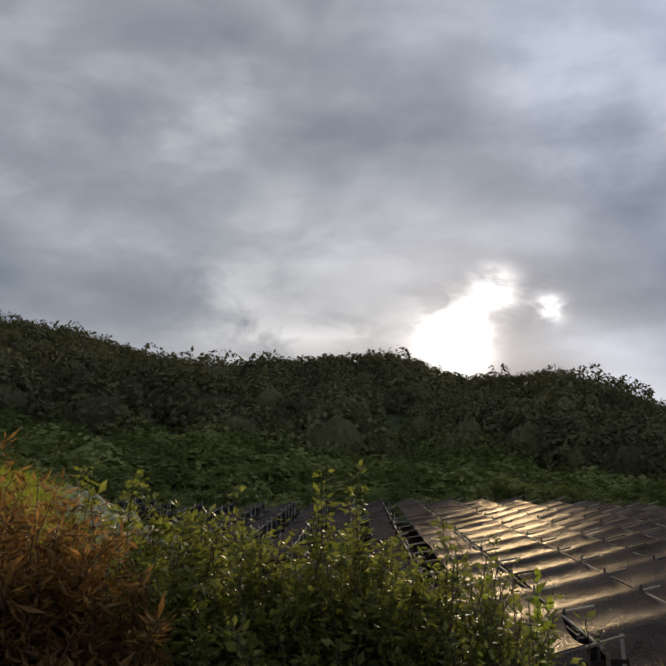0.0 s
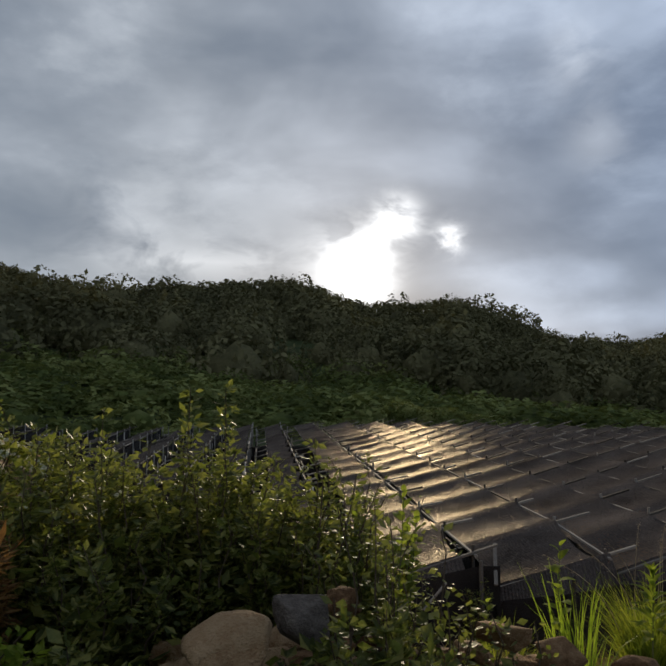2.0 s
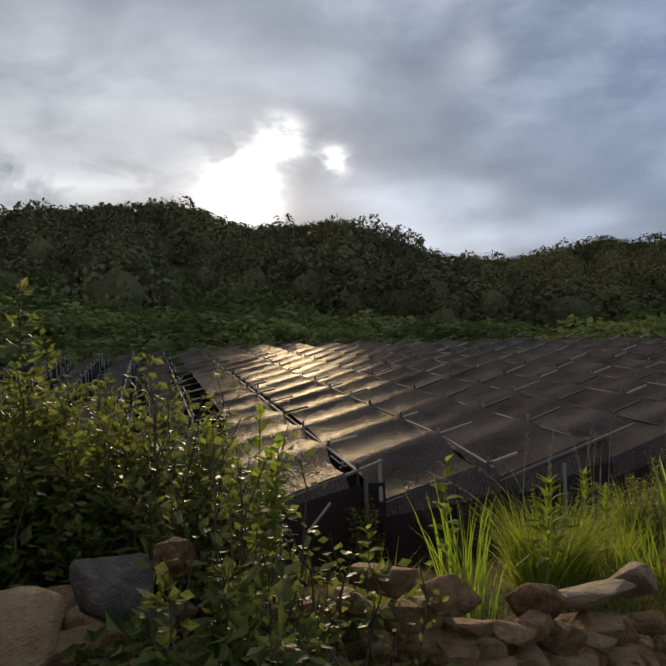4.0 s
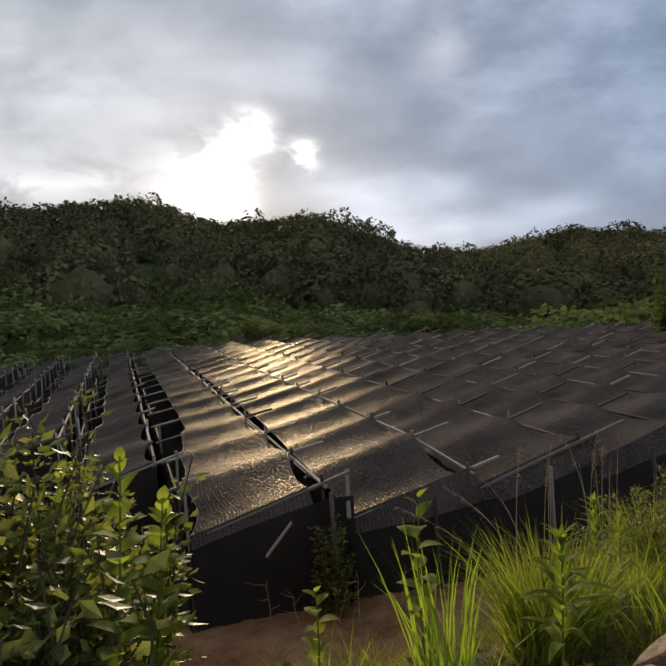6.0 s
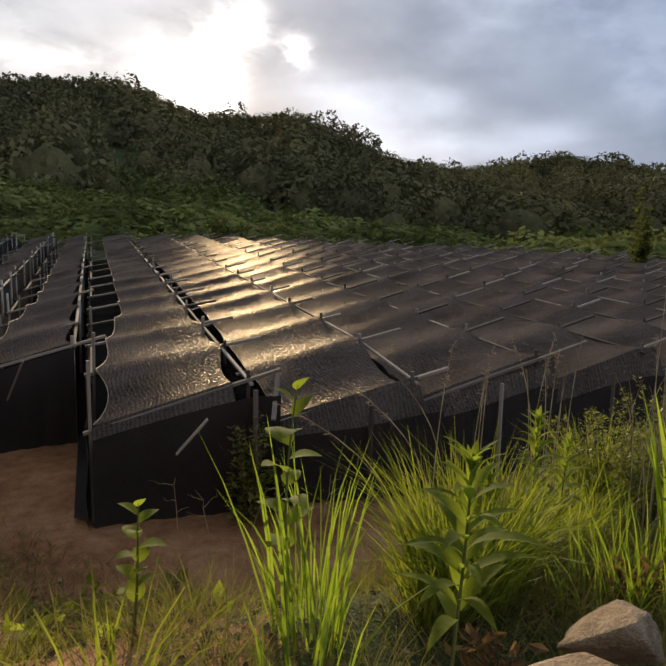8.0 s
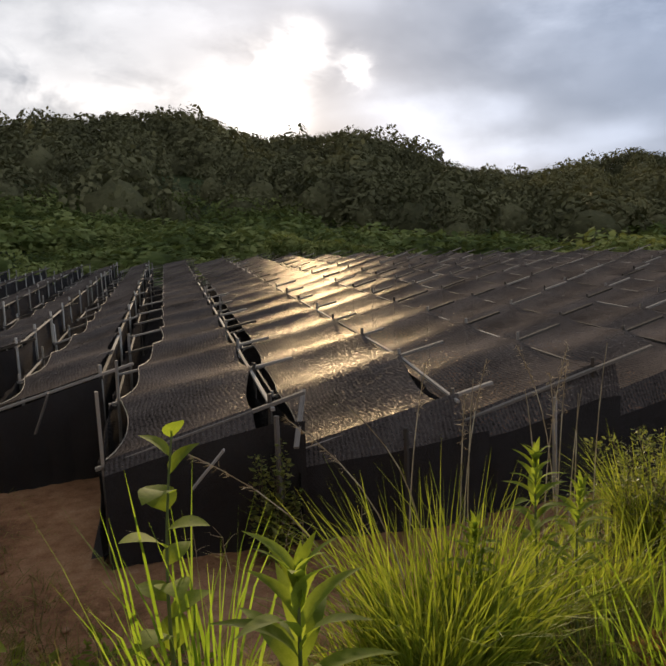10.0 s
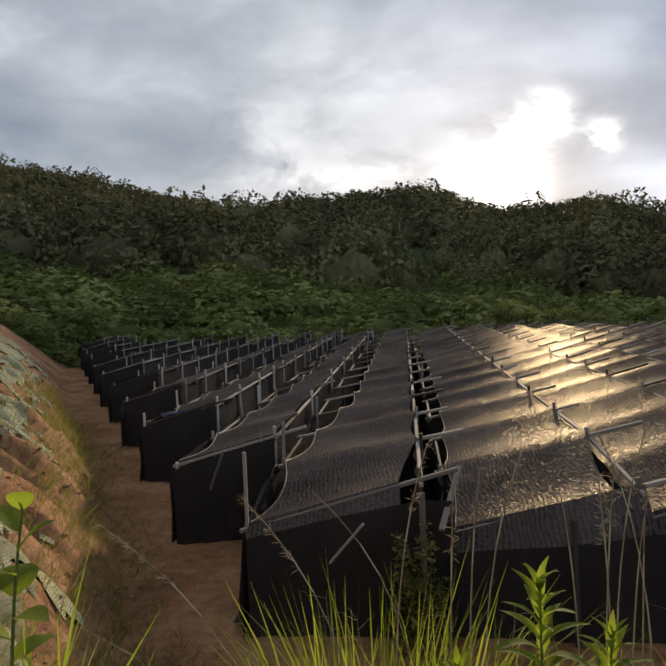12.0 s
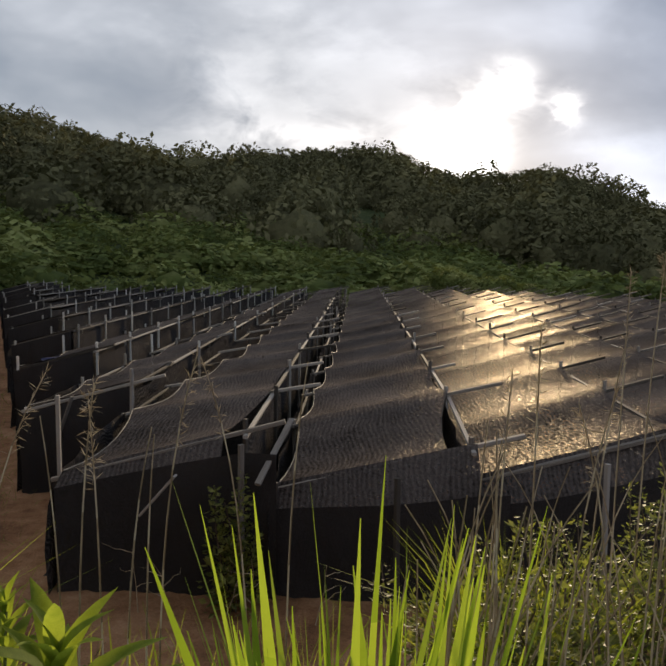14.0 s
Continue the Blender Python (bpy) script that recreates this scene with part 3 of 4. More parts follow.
def wood(name, solids, leaves, mat, tints=None):
    """One mesh of solid crowns (points, triangles) and loose leaf quads."""
    base, pts, tris = 0, [], []
    for co, tri in solids:
        pts.append(co), tris.append(tri + base)
        base += len(co)
    lq = np.concatenate(leaves).reshape(-1, 3)
    tris = np.concatenate(tris)
    me = bpy.data.meshes.new(name)
    nt, nq = len(tris), len(lq) // 4
    me.vertices.add(base + len(lq)), me.loops.add(3 * nt + 4 * nq), me.polygons.add(nt + nq)
    me.vertices.foreach_set("co", np.concatenate(pts + [lq]).astype(np.float32).ravel())
    me.loops.foreach_set("vertex_index", np.concatenate([tris.ravel(), base + np.arange(4 * nq)]).astype(np.int32))
    me.polygons.foreach_set("loop_start", np.concatenate([np.arange(nt) * 3, 3 * nt + np.arange(nq) * 4]).astype(np.int32))
    me.polygons.foreach_set("use_smooth", np.concatenate([np.ones(nt, bool), np.zeros(nq, bool)]))
    me.materials.append(mat)
    me.update(calc_edges=True)
    if tints is not None:
        each = np.concatenate([np.repeat(tints, [len(co) for co, tri in solids]), np.repeat(tints, [q.size // 3 for q in leaves])])
        kinds = me.color_attributes.new("tint", "FLOAT_COLOR", "POINT")
        kinds.data.foreach_set("color", np.stack([each, each, each, np.ones_like(each)], 1).astype(np.float32).ravel())
    return me


def spun(a, angle):
    c, s = math.cos(angle), math.sin(angle)
    return np.stack([a[..., 0] * c - a[..., 1] * s, a[..., 0] * s + a[..., 1] * c, a[..., 2]], -1)


def thick_crown(seed, squash, count, size, level=2):
    """A crown as a lumpy solid closely covered with leaf clumps that lie along its skin."""
    r = np.random.default_rng(seed)
    bm = bmesh.new()
    bmesh.ops.create_icosphere(bm, subdivisions=level, radius=1.0)
    off = Vector((seed * 7.3, seed * 1.9, seed * 4.1))
    co = []
    for v in bm.verts:
        k = min(1.0, max(0.55, 0.78 + 0.3 * noise.noise(v.co * 1.7 + off) + 0.15 * noise.noise(v.co * 3.1 + off)))
        co.append((v.co.x * k, v.co.y * k, v.co.z * k * squash))
    tri = np.array([[v.index for v in f.verts] for f in bm.faces])
    bm.free()
    co = np.array(co)
    c = co[tri]
    face = r.integers(0, len(tri), count)
    wt = r.dirichlet((1, 1, 1), count)[:, :, None]
    p = (c[face] * wt).sum(1)
    nrm = unit(np.cross(c[face, 1] - c[face, 0], c[face, 2] - c[face, 0]))
    clump = unit(r.normal(0, 1, (26, 3)))
    near = 1 - np.min(np.linalg.norm(unit(p)[:, None, :] - clump[None], axis=2), axis=1, keepdims=True)
    p = p + nrm * (r.uniform(-0.05, 0.08, (count, 1)) + 0.22 * np.clip(near, 0, 1) ** 2)
    nrm = unit(nrm + r.normal(0, 0.6, (count, 3)) + np.array([0, 0, 0.3]))
    al = unit(np.cross(nrm, r.normal(0, 1, (count, 3))))
    sd = np.cross(nrm, al)
    L = r.uniform(0.5, 1.3, (count, 1)) * size
    return (co * 0.62, tri), np.stack([p - al * L, p - sd * L * 0.6, p + al * L, p + sd * L * 0.6], 1)


def plant_crowns(name, label, mat, spots, kinds, rs):
    """One mesh of many crowns; spots are (x, y, z, three radii)."""
    solids, leaves = [], []
    for i, (x, y, z, k) in enumerate(spots):
        (co, tri), lq = kinds[i % len(kinds)]
        at = np.array([x, y, z])
        solids.append((spun(co * k, i * 2.4) + at, tri))
        leaves.append(spun(lq * k, i * 2.4) + at)
    return tagged(new(name, wood(name, solids, leaves, mat, rs.uniform(0, 1, len(solids)))), label, name, kind="stuff")


rs = np.random.default_rng(3)
kinds = [thick_crown(i + 1, 1.05, 1150, 0.068) for i in range(8)]
spots, skyline = [], []
for i in range(640):
    az = rs.uniform(-42, 56)
    r = RIDGE_R * (1 - 0.55 * rs.uniform() ** 1.2) if i % 5 else RIDGE_R * rs.uniform(0.96, 0.99)
    x, y = 2 + r * math.sin(radians(az)), 2.5 + r * math.cos(radians(az))
    hgt = (2.8 + 3.8 * rs.uniform() ** 1.6) * (0.85 if az > 25 else 1)
    k = np.array([hgt * rs.uniform(0.85, 1.2), hgt * rs.uniform(0.85, 1.2), hgt * rs.uniform(0.85, 1.15)])
    spots.append((x, y, H(x, y) + hgt * 0.15 + (0.2 if r < 0.955 * RIDGE_R else -0.9), k))
for i in range(330):
    az = -42 + 98 * (i + rs.uniform(-0.5, 0.5)) / 330
    r = RIDGE_R * rs.uniform(0.985, 1.0)
    x, y = 2 + r * math.sin(radians(az)), 2.5 + r * math.cos(radians(az))
    hgt = 1.0 + 1.3 * rs.uniform() ** 1.5
    k = np.array([hgt * rs.uniform(0.9, 1.4), hgt * rs.uniform(0.9, 1.4), hgt * rs.uniform(0.9, 1.25)])
    skyline.append((x, y, H(x, y) + (5.2 if az < 20 else 4.3) - hgt * 0.8 + rs.normal(0, 0.3), k))
plant_crowns("forest", "dense dark-green woods covering the hill", M_FOREST, spots, kinds, rs)
kinds = [thick_crown(60 + i, 1.05, 720, 0.052, 1) for i in range(8)]
plant_crowns("forest", "uneven treetops along the hill's skyline", M_FOREST, skyline, kinds, rs)

kinds = [thick_crown(20 + i, 0.9, 400, 0.095, 1) for i in range(6)]
spots = []
for i in range(1150):
    az = rs.uniform(-46, 52)
    r0 = float(np.interp(az, [-60, -24, -18, -4, 10, 30, 45, 60], [22, 38, 40, 42, 41, 40, 36, 34]))
    r = r0 + 1.0 + 44 * rs.uniform() ** 1.3
    x, y = 2 + r * math.sin(radians(az)), 2.5 + r * math.cos(radians(az))
    k = (0.7 + 2.2 * rs.uniform() ** 2.0) * (0.5 if r < r0 + 6 else 1.0)
    k = np.array([k * 1.4, k * 1.4, k * rs.uniform(0.6, 1.0)])
    spots.append((x, y, H(x, y) + 0.2 * k[2], k))
for i in range(26):
    f = i / 25
    k = rs.uniform(0.55, 1.0) * (1.25 - 0.5 * f)
    x, y = 10.0 + 7.5 * f + rs.normal(0, 0.3), 43.4 - 3.4 * f + rs.normal(0, 0.3)
    spots.append((x, y, -2.33 + 1.3 * (1 - f) ** 1.5 + 0.6 * rs.uniform() + 0.3, np.array([k * 1.3, k * 1.3, k])))
    if i % 2 == 0:
        spots.append((x, y, -1.9, np.array([1.1, 1.1, 1.0 + 0.6 * (1 - f)])))
plant_crowns("scrub", "tangled green scrub on the rise behind the field", M_SCRUB, spots, kinds, rs)


# ---- dry stone wall beside the path ----


def stone_mesh(seed, mat):
    """A broken field stone of unit size: flat faces, worn edges, a rough skin."""
    r = np.random.default_rng(seed)
    bm = bmesh.new()
    for p in r.uniform(-1, 1, (18, 3)):
        p = p / max(1.0, np.linalg.norm(p) ** 0.6)
        bm.verts.new(Vector(p) * 0.55)
    hull = bmesh.ops.convex_hull(bm, input=bm.verts)
    bmesh.ops.delete(bm, geom=[v for v in bm.verts if not v.link_faces], context="VERTS")
    bmesh.ops.dissolve_limit(bm, angle_limit=radians(14), verts=bm.verts, edges=bm.edges)
    bmesh.ops.bevel(bm, geom=list(bm.edges), offset=0.06, segments=2, profile=0.6, affect="EDGES", clamp_overlap=True)
    bmesh.ops.triangulate(bm, faces=bm.faces)
    bmesh.ops.subdivide_edges(bm, edges=[e for e in bm.edges if e.calc_length() > 0.14], cuts=2, use_grid_fill=True)
    bmesh.ops.triangulate(bm, faces=bm.faces)
    off = Vector(r.uniform(-50, 50, 3))
    for v in bm.verts:
        v.co += v.co.normalized() * (0.035 * noise.noise(v.co * 3.5 + off) + 0.014 * noise.noise(v.co * 11 + off))
    bmesh.ops.recalc_face_normals(bm, faces=bm.faces)
    me = bpy.data.meshes.new("stone")
    bm.to_mesh(me), bm.free()
    me.polygons.foreach_set("use_smooth", [True] * len(me.polygons))
    me.materials.append(mat)
    return me


stones = [stone_mesh(i, M_STONE) for i in range(9)]
pale_stones = [stone_mesh(60 + i, M_STONE_PALE) for i in range(2)]
dark_stones = [stone_mesh(40 + i, M_STONE_DARK) for i in range(2)]
WALL = [(-2.2, 3.4), (0.3, 3.36), (1.1, 3.34), (1.5, 3.3), (1.9, 3.3), (2.3, 3.5), (2.95, 3.85), (3.6, 4.3)]
rw = random.Random(11)


def lay_stone(me, x, y, z, sx, sy, sz, turn, label="rough brown field stone in the dry wall"):
    ob = new("stone", me)
    ob.matrix_basis = Matrix.LocRotScale((x, y, z), Euler((rw.uniform(-0.35, 0.35), rw.uniform(-0.35, 0.35), turn)), (sx, sy, sz))
    return tagged(ob, label, "stone", "stones of the dry wall")


def wall_at(s):
    xs = [p[0] for p in WALL]
    return float(np.interp(s, xs, [p[1] for p in WALL]))


for layer, (lift_, back_, gap, size) in enumerate([(0.04, -0.74, 0.12, 0.17), (0.12, -0.6, 0.12, 0.17), (0.19, -0.45, 0.12, 0.17), (0.26, -0.3, 0.12, 0.17), (0.33, -0.14, 0.13, 0.18), (0.4, 0.02, 0.14, 0.19), (0.22, 0.2, 0.2, 0.26)]):
    x = -0.1 + 0.11 * (layer % 3)
    while x < (3.3 if back_ > -0.4 else 2.4):
        y = wall_at(x) + back_ * (1.0 if x < 1.2 else 0.55) + rw.uniform(-0.06, 0.06)
        k = size * rw.uniform(0.75, 1.25)
        lay_stone(rw.choice(stones), x, y, H(x, y) + lift_ * float(np.interp(x, [1.4, 1.9, 2.4, 3.2], [1, 0.85, 0.55, 0.3])) + rw.uniform(-0.03, 0.03), k * rw.uniform(1.0, 1.4), k * rw.uniform(0.8, 1.1), k * rw.uniform(0.6, 0.85), rw.uniform(-0.5, 0.5))
        x += gap * rw.uniform(0.8, 1.2)
for course in range(1, 6):
    x = 0.95 + 0.05 * course
    while x < 2.75:
        y = wall_at(x) + 0.03 - 0.045 * course + rw.uniform(-0.03, 0.03)
        z = float(np.interp(x, [1.0, 1.37, 1.62, 2.1, 2.5, 2.75], [0.3, 0.31, 0.23, 0.04, -0.14, -0.2])) - 0.105 * course + rw.uniform(-0.02, 0.02)
        k = 0.19 * rw.uniform(0.75, 1.2)
        if z > H(x, y) - 0.06:
            lay_stone(rw.choice(stones), x, y, z, k * rw.uniform(1.0, 1.4), k, k * rw.uniform(0.7, 0.95), rw.uniform(-0.6, 0.6))
        x += 0.145 * rw.uniform(0.8, 1.2)
for me, x, y, z, sx, sy, sz, turn, label in [
    (dark_stones[0], 0.47, 3.1, 0.49, 0.36, 0.26, 0.19, 0.2, "dark grey angular stone on the dry wall"),
    (stones[2], 0.17, 2.95, 0.47, 0.44, 0.28, 0.23, 0.1, "large rounded tan stone on the dry wall"),
    (stones[5], 0.64, 3.28, 0.5, 0.19, 0.16, 0.14, -0.3, "small wedge of tan stone on the wall's top"),
    (stones[3], 1.37, 3.28, 0.33, 0.27, 0.2, 0.16, -0.2, "large pointed tan stone on the dry wall"),
    (stones[8], 1.62, 3.2, 0.25, 0.24, 0.19, 0.15, 0.2, "tan angular stone on the dry wall"),
    (stones[0], 2.1, 3.4, 0.05, 0.26, 0.2, 0.15, 0.1, "flat pale stone on the dry wall"),
    (pale_stones[0], 2.62, 3.76, -0.12, 0.56, 0.3, 0.125, 0.05, "broad pale boulder lying in the grass"),
    (pale_stones[1], 3.05, 4.0, -0.22, 0.34, 0.28, 0.2, 0.6, "rounded brown boulder lying in the grass"),
    (stones[4], 2.22, 3.6, -0.22, 0.32, 0.26, 0.18, 0.0, "low brown boulder lying in the grass"),
    (pale_stones[1], 2.3, 6.55, H(2.3, 6.55) + 0.06, 0.3, 0.2, 0.2, 0.5, "loose grey stone lying on the soil"),
]:
    lay_stone(me, x, y, z, sx, sy, sz, turn, label)

# ---- net thrown over the cut slope ----


def draped(name, label, cx, cy, half, wide, turn, lift_, bulge, seed, mat=M_GEONET):
    """A ragged sheet that follows the ground, with a folded hem."""
    r = np.random.default_rng(seed)
    n = 44
    ct, st = math.cos(turn), math.sin(turn)
    ph = r.uniform(0, 6, 6)
    verts, faces, keep = [], [], {}
    for j in range(n + 1):
        for i in range(n + 1):
            u, v = 2 * i / n - 1, 2 * j / n - 1
            rag = 1 + 0.1 * math.sin(5 * v + ph[0]) + 0.05 * math.sin(13 * v + ph[1])
            rag2 = 1 + 0.08 * math.sin(6 * u + ph[2]) + 0.05 * math.sin(15 * u + ph[3])
            a, b = u * half * rag, v * wide * rag2
            x, y = cx + a * ct - b * st, cy + a * st + b * ct
            fold = 0.07 * noise.noise(Vector((a * 1.3 + seed, b * 2.2, ph[4]))) + 0.05 * abs(noise.noise(Vector((a * 2.5 + seed, b * 4.5, ph[5])))) + 0.012 * math.sin(15 * b + ph[5])
            hem = max(0.0, 1 - max(abs(u), abs(v)) ** 6)
            verts.append((x, y, H(x, y) + lift_ * hem + bulge * hem * (1 - u * u * 0.7) * (1 - v * v * 0.7) + fold * (0.4 + 0.6 * hem) + 0.02))
    for j in range(n):
        for i in range(n):
            u, v = 2 * i / n - 1, 2 * j / n - 1
            if noise.noise(Vector((u * 3.1 + seed, v * 3.1, 0.3))) > 0.6:
                continue
            a = j * (n + 1) + i
            faces.append((a, a + 1, a + n + 2, a + n + 1))
    used = sorted({k for f in faces for k in f})
    new_id = {k: i for i, k in enumerate(used)}
    me = mesh_of(name, [verts[k] for k in used], [[new_id[k] for k in f] for f in faces], mat, True)
    return tagged(new(name, me), label, "ground net", "nets on the cut slope")


draped("slope_net", "pale green woven net bunched at the slope's foot", -0.35, 7.35, 1.15, 1.35, 0.35, 0.05, 0.25, 1, M_GEONET_CLEAN)


def slope_spot(s_, d_):
    return 1.35 - 0.43 * s_ - 0.9 * d_, 7.7 + 0.9 * s_ - 0.43 * d_


def slope_sheet(s0, s1, top, seed, label):
    """Net pinned over the upper slope: a ragged hem with tongues between the gullies, torn holes, shallow folds."""
    step_s, step_d = 0.075, 0.065
    ns_, nd = int((s1 - s0) / step_s), int((top - 0.15) / step_d)
    x0, y0 = slope_spot(s0, top)
    net = thing("slope_net", label, "ground net", (x0, y0, H(x0, y0)), "nets on the cut slope")
    verts, panels = [], {}
    for i in range(ns_ + 1):
        for j in range(nd + 1):
            a, d_ = s0 + step_s * i, 0.15 + step_d * j
            x, y = slope_spot(a, d_)
            fold = 0.05 * noise.noise(Vector((a * 1.1, d_ * 1.6, seed))) + 0.03 * abs(noise.noise(Vector((a * 3.3, d_ * 1.2, seed + 3))))
            wave = 0.02 * math.sin(9 * d_ + 4 * noise.noise(Vector((a, d_, seed))))
            verts.append((x - x0, y - y0, H(x, y) - H(x0, y0) + 0.035 + fold + wave))
    for i in range(ns_):
        for j in range(nd):
            a, d_ = s0 + step_s * i, 0.15 + step_d * j
            lean_ = a + 0.5 * d_
            hem = 0.25 + 0.85 * noise.noise(Vector((lean_ * 0.42, 0.2, seed))) + 0.95 * abs(noise.noise(Vector((lean_ * 1.25, 0.7, seed))))
            hole = noise.noise(Vector((lean_ * 1.6, d_ * 3.4, seed + 9))) + 0.35 * noise.noise(Vector((lean_ * 5.0, d_ * 9.0, seed)))
            edge_ = min(1.0, (a - s0) / 0.5, (s1 - a) / 0.5)
            if d_ > hem and hole < 0.36 - 0.3 * max(0, 1.4 - (d_ - hem)) and edge_ > 0.25 * noise.noise(Vector((d_ * 3, a, seed))) + 0.2:
                q0 = i * (nd + 1) + j
                panels.setdefault(int((a - s0) / 2.4), []).append((q0, q0 + 1, q0 + nd + 2, q0 + nd + 1))
    for key in sorted(panels):
        used = sorted({k_ for f in panels[key] for k_ in f})
        new_id = {k_: i for i, k_ in enumerate(used)}
        part("net_panel", mesh_of("net_panel", [verts[k_] for k_ in used], [[new_id[k_] for k_ in f] for f in panels[key]], M_GEONET, True), net)
    return net


slope_sheet(0.4, 10.2, 3.7, 4, "soil-stained green net torn open over the gullies")
slope_sheet(10.0, 26.0, 3.6, 8, "pale green woven net spread high on the slope")
tarp = draped("blue_tarp", "small dark blue tarpaulin lying over a net roof", -0.6, 16.2, 0.35, 0.5, 0.3, 0.0, 0.0, 5, M_TARP)
tarp.location.z = 0.99
tagged(tarp, category="tarpaulin", group="")

# ---- plants ----


def leaf_mesh(name, mat, width, curl, fold=0.25):
    """One unit-long pointed leaf with a folded midrib, along y."""
    n = 6
    verts, faces = [], []
    for i in range(n + 1):
        t = i / n
        wd = width * 0.5 * (math.sin(math.pi * min(1, t ** 0.8)) ** 0.8 if 0 < t < 1 else 0.02)
        z = curl * t * (0.6 - t) * 1.6
        verts += [(-wd, t, z + wd * fold), (0, t, z), (wd, t, z + wd * fold)]
    for i in range(n):
        a = i * 3
        faces += [(a, a + 1, a + 4, a + 3), (a + 1, a + 2, a + 5, a + 4)]
    return mesh_of(name, verts, faces, mat, True)


LANCE = leaf_mesh("leaf", M_LEAF, 0.25, 0.42)
BROAD = leaf_mesh("leaf", M_LEAF, 0.66, 0.3, 0.15)


def leaf_pose(p, az, tilt, size):
    return Matrix.Translation(p) @ Euler((radians(tilt), 0, radians(az))).to_matrix().to_4x4() @ Matrix.Diagonal((size, size, size, 1))


def tall_weed(x, y, top, count, size, mesh, seed, label, category="weed", dense=True, lean=(0, 0), bare=0.28):
    """An upright weed: one stem, leaves in a spiral, small and close at the tip."""
    r = random.Random(seed)
    z0 = H(x, y)
    hgt = top - z0
    plant = thing("leafy_weed", label, category, (x, y, z0), "tall weeds on the bank")
    path = [(lean[0] * t * t + 0.012 * math.sin(4 * t + seed), lean[1] * t * t, -0.04 + (hgt + 0.04) * t) for t in np.linspace(0, 1, 9)]
    part("stem", quads("stem", tube(path, 0.007, 0.0025), M_STEM, True), plant)
    for i in range(count):
        t = (i + 0.5) / count
        t = (1 - (1 - t) ** 1.5 if dense else t) * (1 - bare) + bare
        p = (lean[0] * t * t + 0.012 * math.sin(4 * t + seed), lean[1] * t * t, hgt * t)
        tip = max(0.0, (t - 0.82) / 0.18)
        part("leaf", mesh, plant, at=leaf_pose(p, i * 137.5 + r.uniform(-15, 15), r.uniform(18, 42) + 40 * tip, size * r.uniform(0.8, 1.15) * (1 - 0.45 * tip)))
    return plant


for args in [
    (3.51, 4.96, 0.08, 34, 0.13, LANCE, 1, "upright green weed with lance leaves, tufted top"),
    (3.66, 4.95, -0.04, 28, 0.12, LANCE, 2, "upright green weed with lance leaves, tufted top"),
    (3.3, 5.0, -0.15, 36, 0.11, LANCE, 3, "short green weed with lance leaves"),
    (2.49, 3.9, 0.38, 34, 0.17, LANCE, 4, "bright green weed with long pointed leaves"),
    (3.91, 4.52, 0.13, 34, 0.17, LANCE, 5, "bright green weed with long pointed leaves"),
]:
    tall_weed(*args, bare=0.55)
for x, y, top, n_, size, seed in [(2.34, 4.74, 0.36, 9, 0.15, 21), (1.12, 3.95, 0.72, 18, 0.11, 22), (1.0, 3.75, 0.9, 18, 0.11, 23), (1.16, 4.3, 0.62, 16, 0.12, 24), (1.84, 4.8, -0.02, 9, 0.11, 25), (0.85, 4.2, 0.8, 18, 0.11, 27), (1.5, 5.3, -0.7, 9, 0.12, 28), (1.9, 5.5, -0.9, 9, 0.12, 29), (1.2, 5.0, -0.35, 10, 0.12, 30), (2.15, 6.1, -1.2, 8, 0.12, 31)]:
    tall_weed(x, y, top, int(n_ * 1.5), size * 0.82, BROAD, seed, "slender young shrub with broad toothed leaves", "sapling", False, (0.04, 0.03))


def bush(name, label, category, x, y, top, spread, stems, leaves, size, mat, seed, wide=0.5, spire=0.3, group=""):
    """A loose bush: several upright stems, each with leaves along its upper part."""
    r = np.random.default_rng(seed)
    z0 = H(x, y)
    b = thing(name, label, category, (x, y, z0), group)
    qs = []
    for k in range(stems):
        a, d = r.uniform(0, 2 * np.pi), spread * math.sqrt(r.uniform())
        hgt = (top - z0) * (1 - spire * r.uniform()) * (1 - 0.25 * d / max(spread, 0.01))
        bx, by = 0.35 * d * math.cos(a), 0.35 * d * math.sin(a)
        ex, ey = d * math.cos(a), d * math.sin(a)
        t = np.linspace(0, 1, 7)[:, None]
        path = np.array([[bx, by, H(x + bx, y + by) - z0 - 0.05]]) * (1 - t) + np.array([[ex, ey, hgt]]) * t + r.normal(0, 0.03, (7, 3)) * t
        part("stem", quads("stem", tube(path, 0.008, 0.002, 4), M_TWIG, True), b)
        tt = 0.12 + 0.88 * r.uniform(0, 1, leaves) ** 0.8
        p = np.stack([np.interp(tt, t[:, 0], path[:, c]) for c in range(3)], 1)
        az = r.uniform(0, 2 * np.pi, leaves)
        out_ = np.stack([np.cos(az), np.sin(az), r.normal(0.25, 0.35, leaves)], 1)
        far_ = (0.16 * (1 - tt) + 0.02) * r.uniform(0.2, 1.3, leaves)
        p = p + unit(out_) * far_[:, None]
        along = unit(out_ + r.normal(0, 0.35, (leaves, 3)) + np.array([0, 0, -0.15]))
        side = unit(np.cross(along, np.array([0, 0, 1.0]) + r.normal(0, 0.45, (leaves, 3))))
        L = size * np.clip(np.exp(r.normal(-0.1, 0.38, leaves)), 0.4, 2.0) * (1.15 - 0.45 * tt)
        qs.append(leaf_quads(p, along, side, L, L * wide))
    f = part("foliage", quads("foliage", np.concatenate(qs), mat), b)
    tagged(f, kind="stuff")
    return b


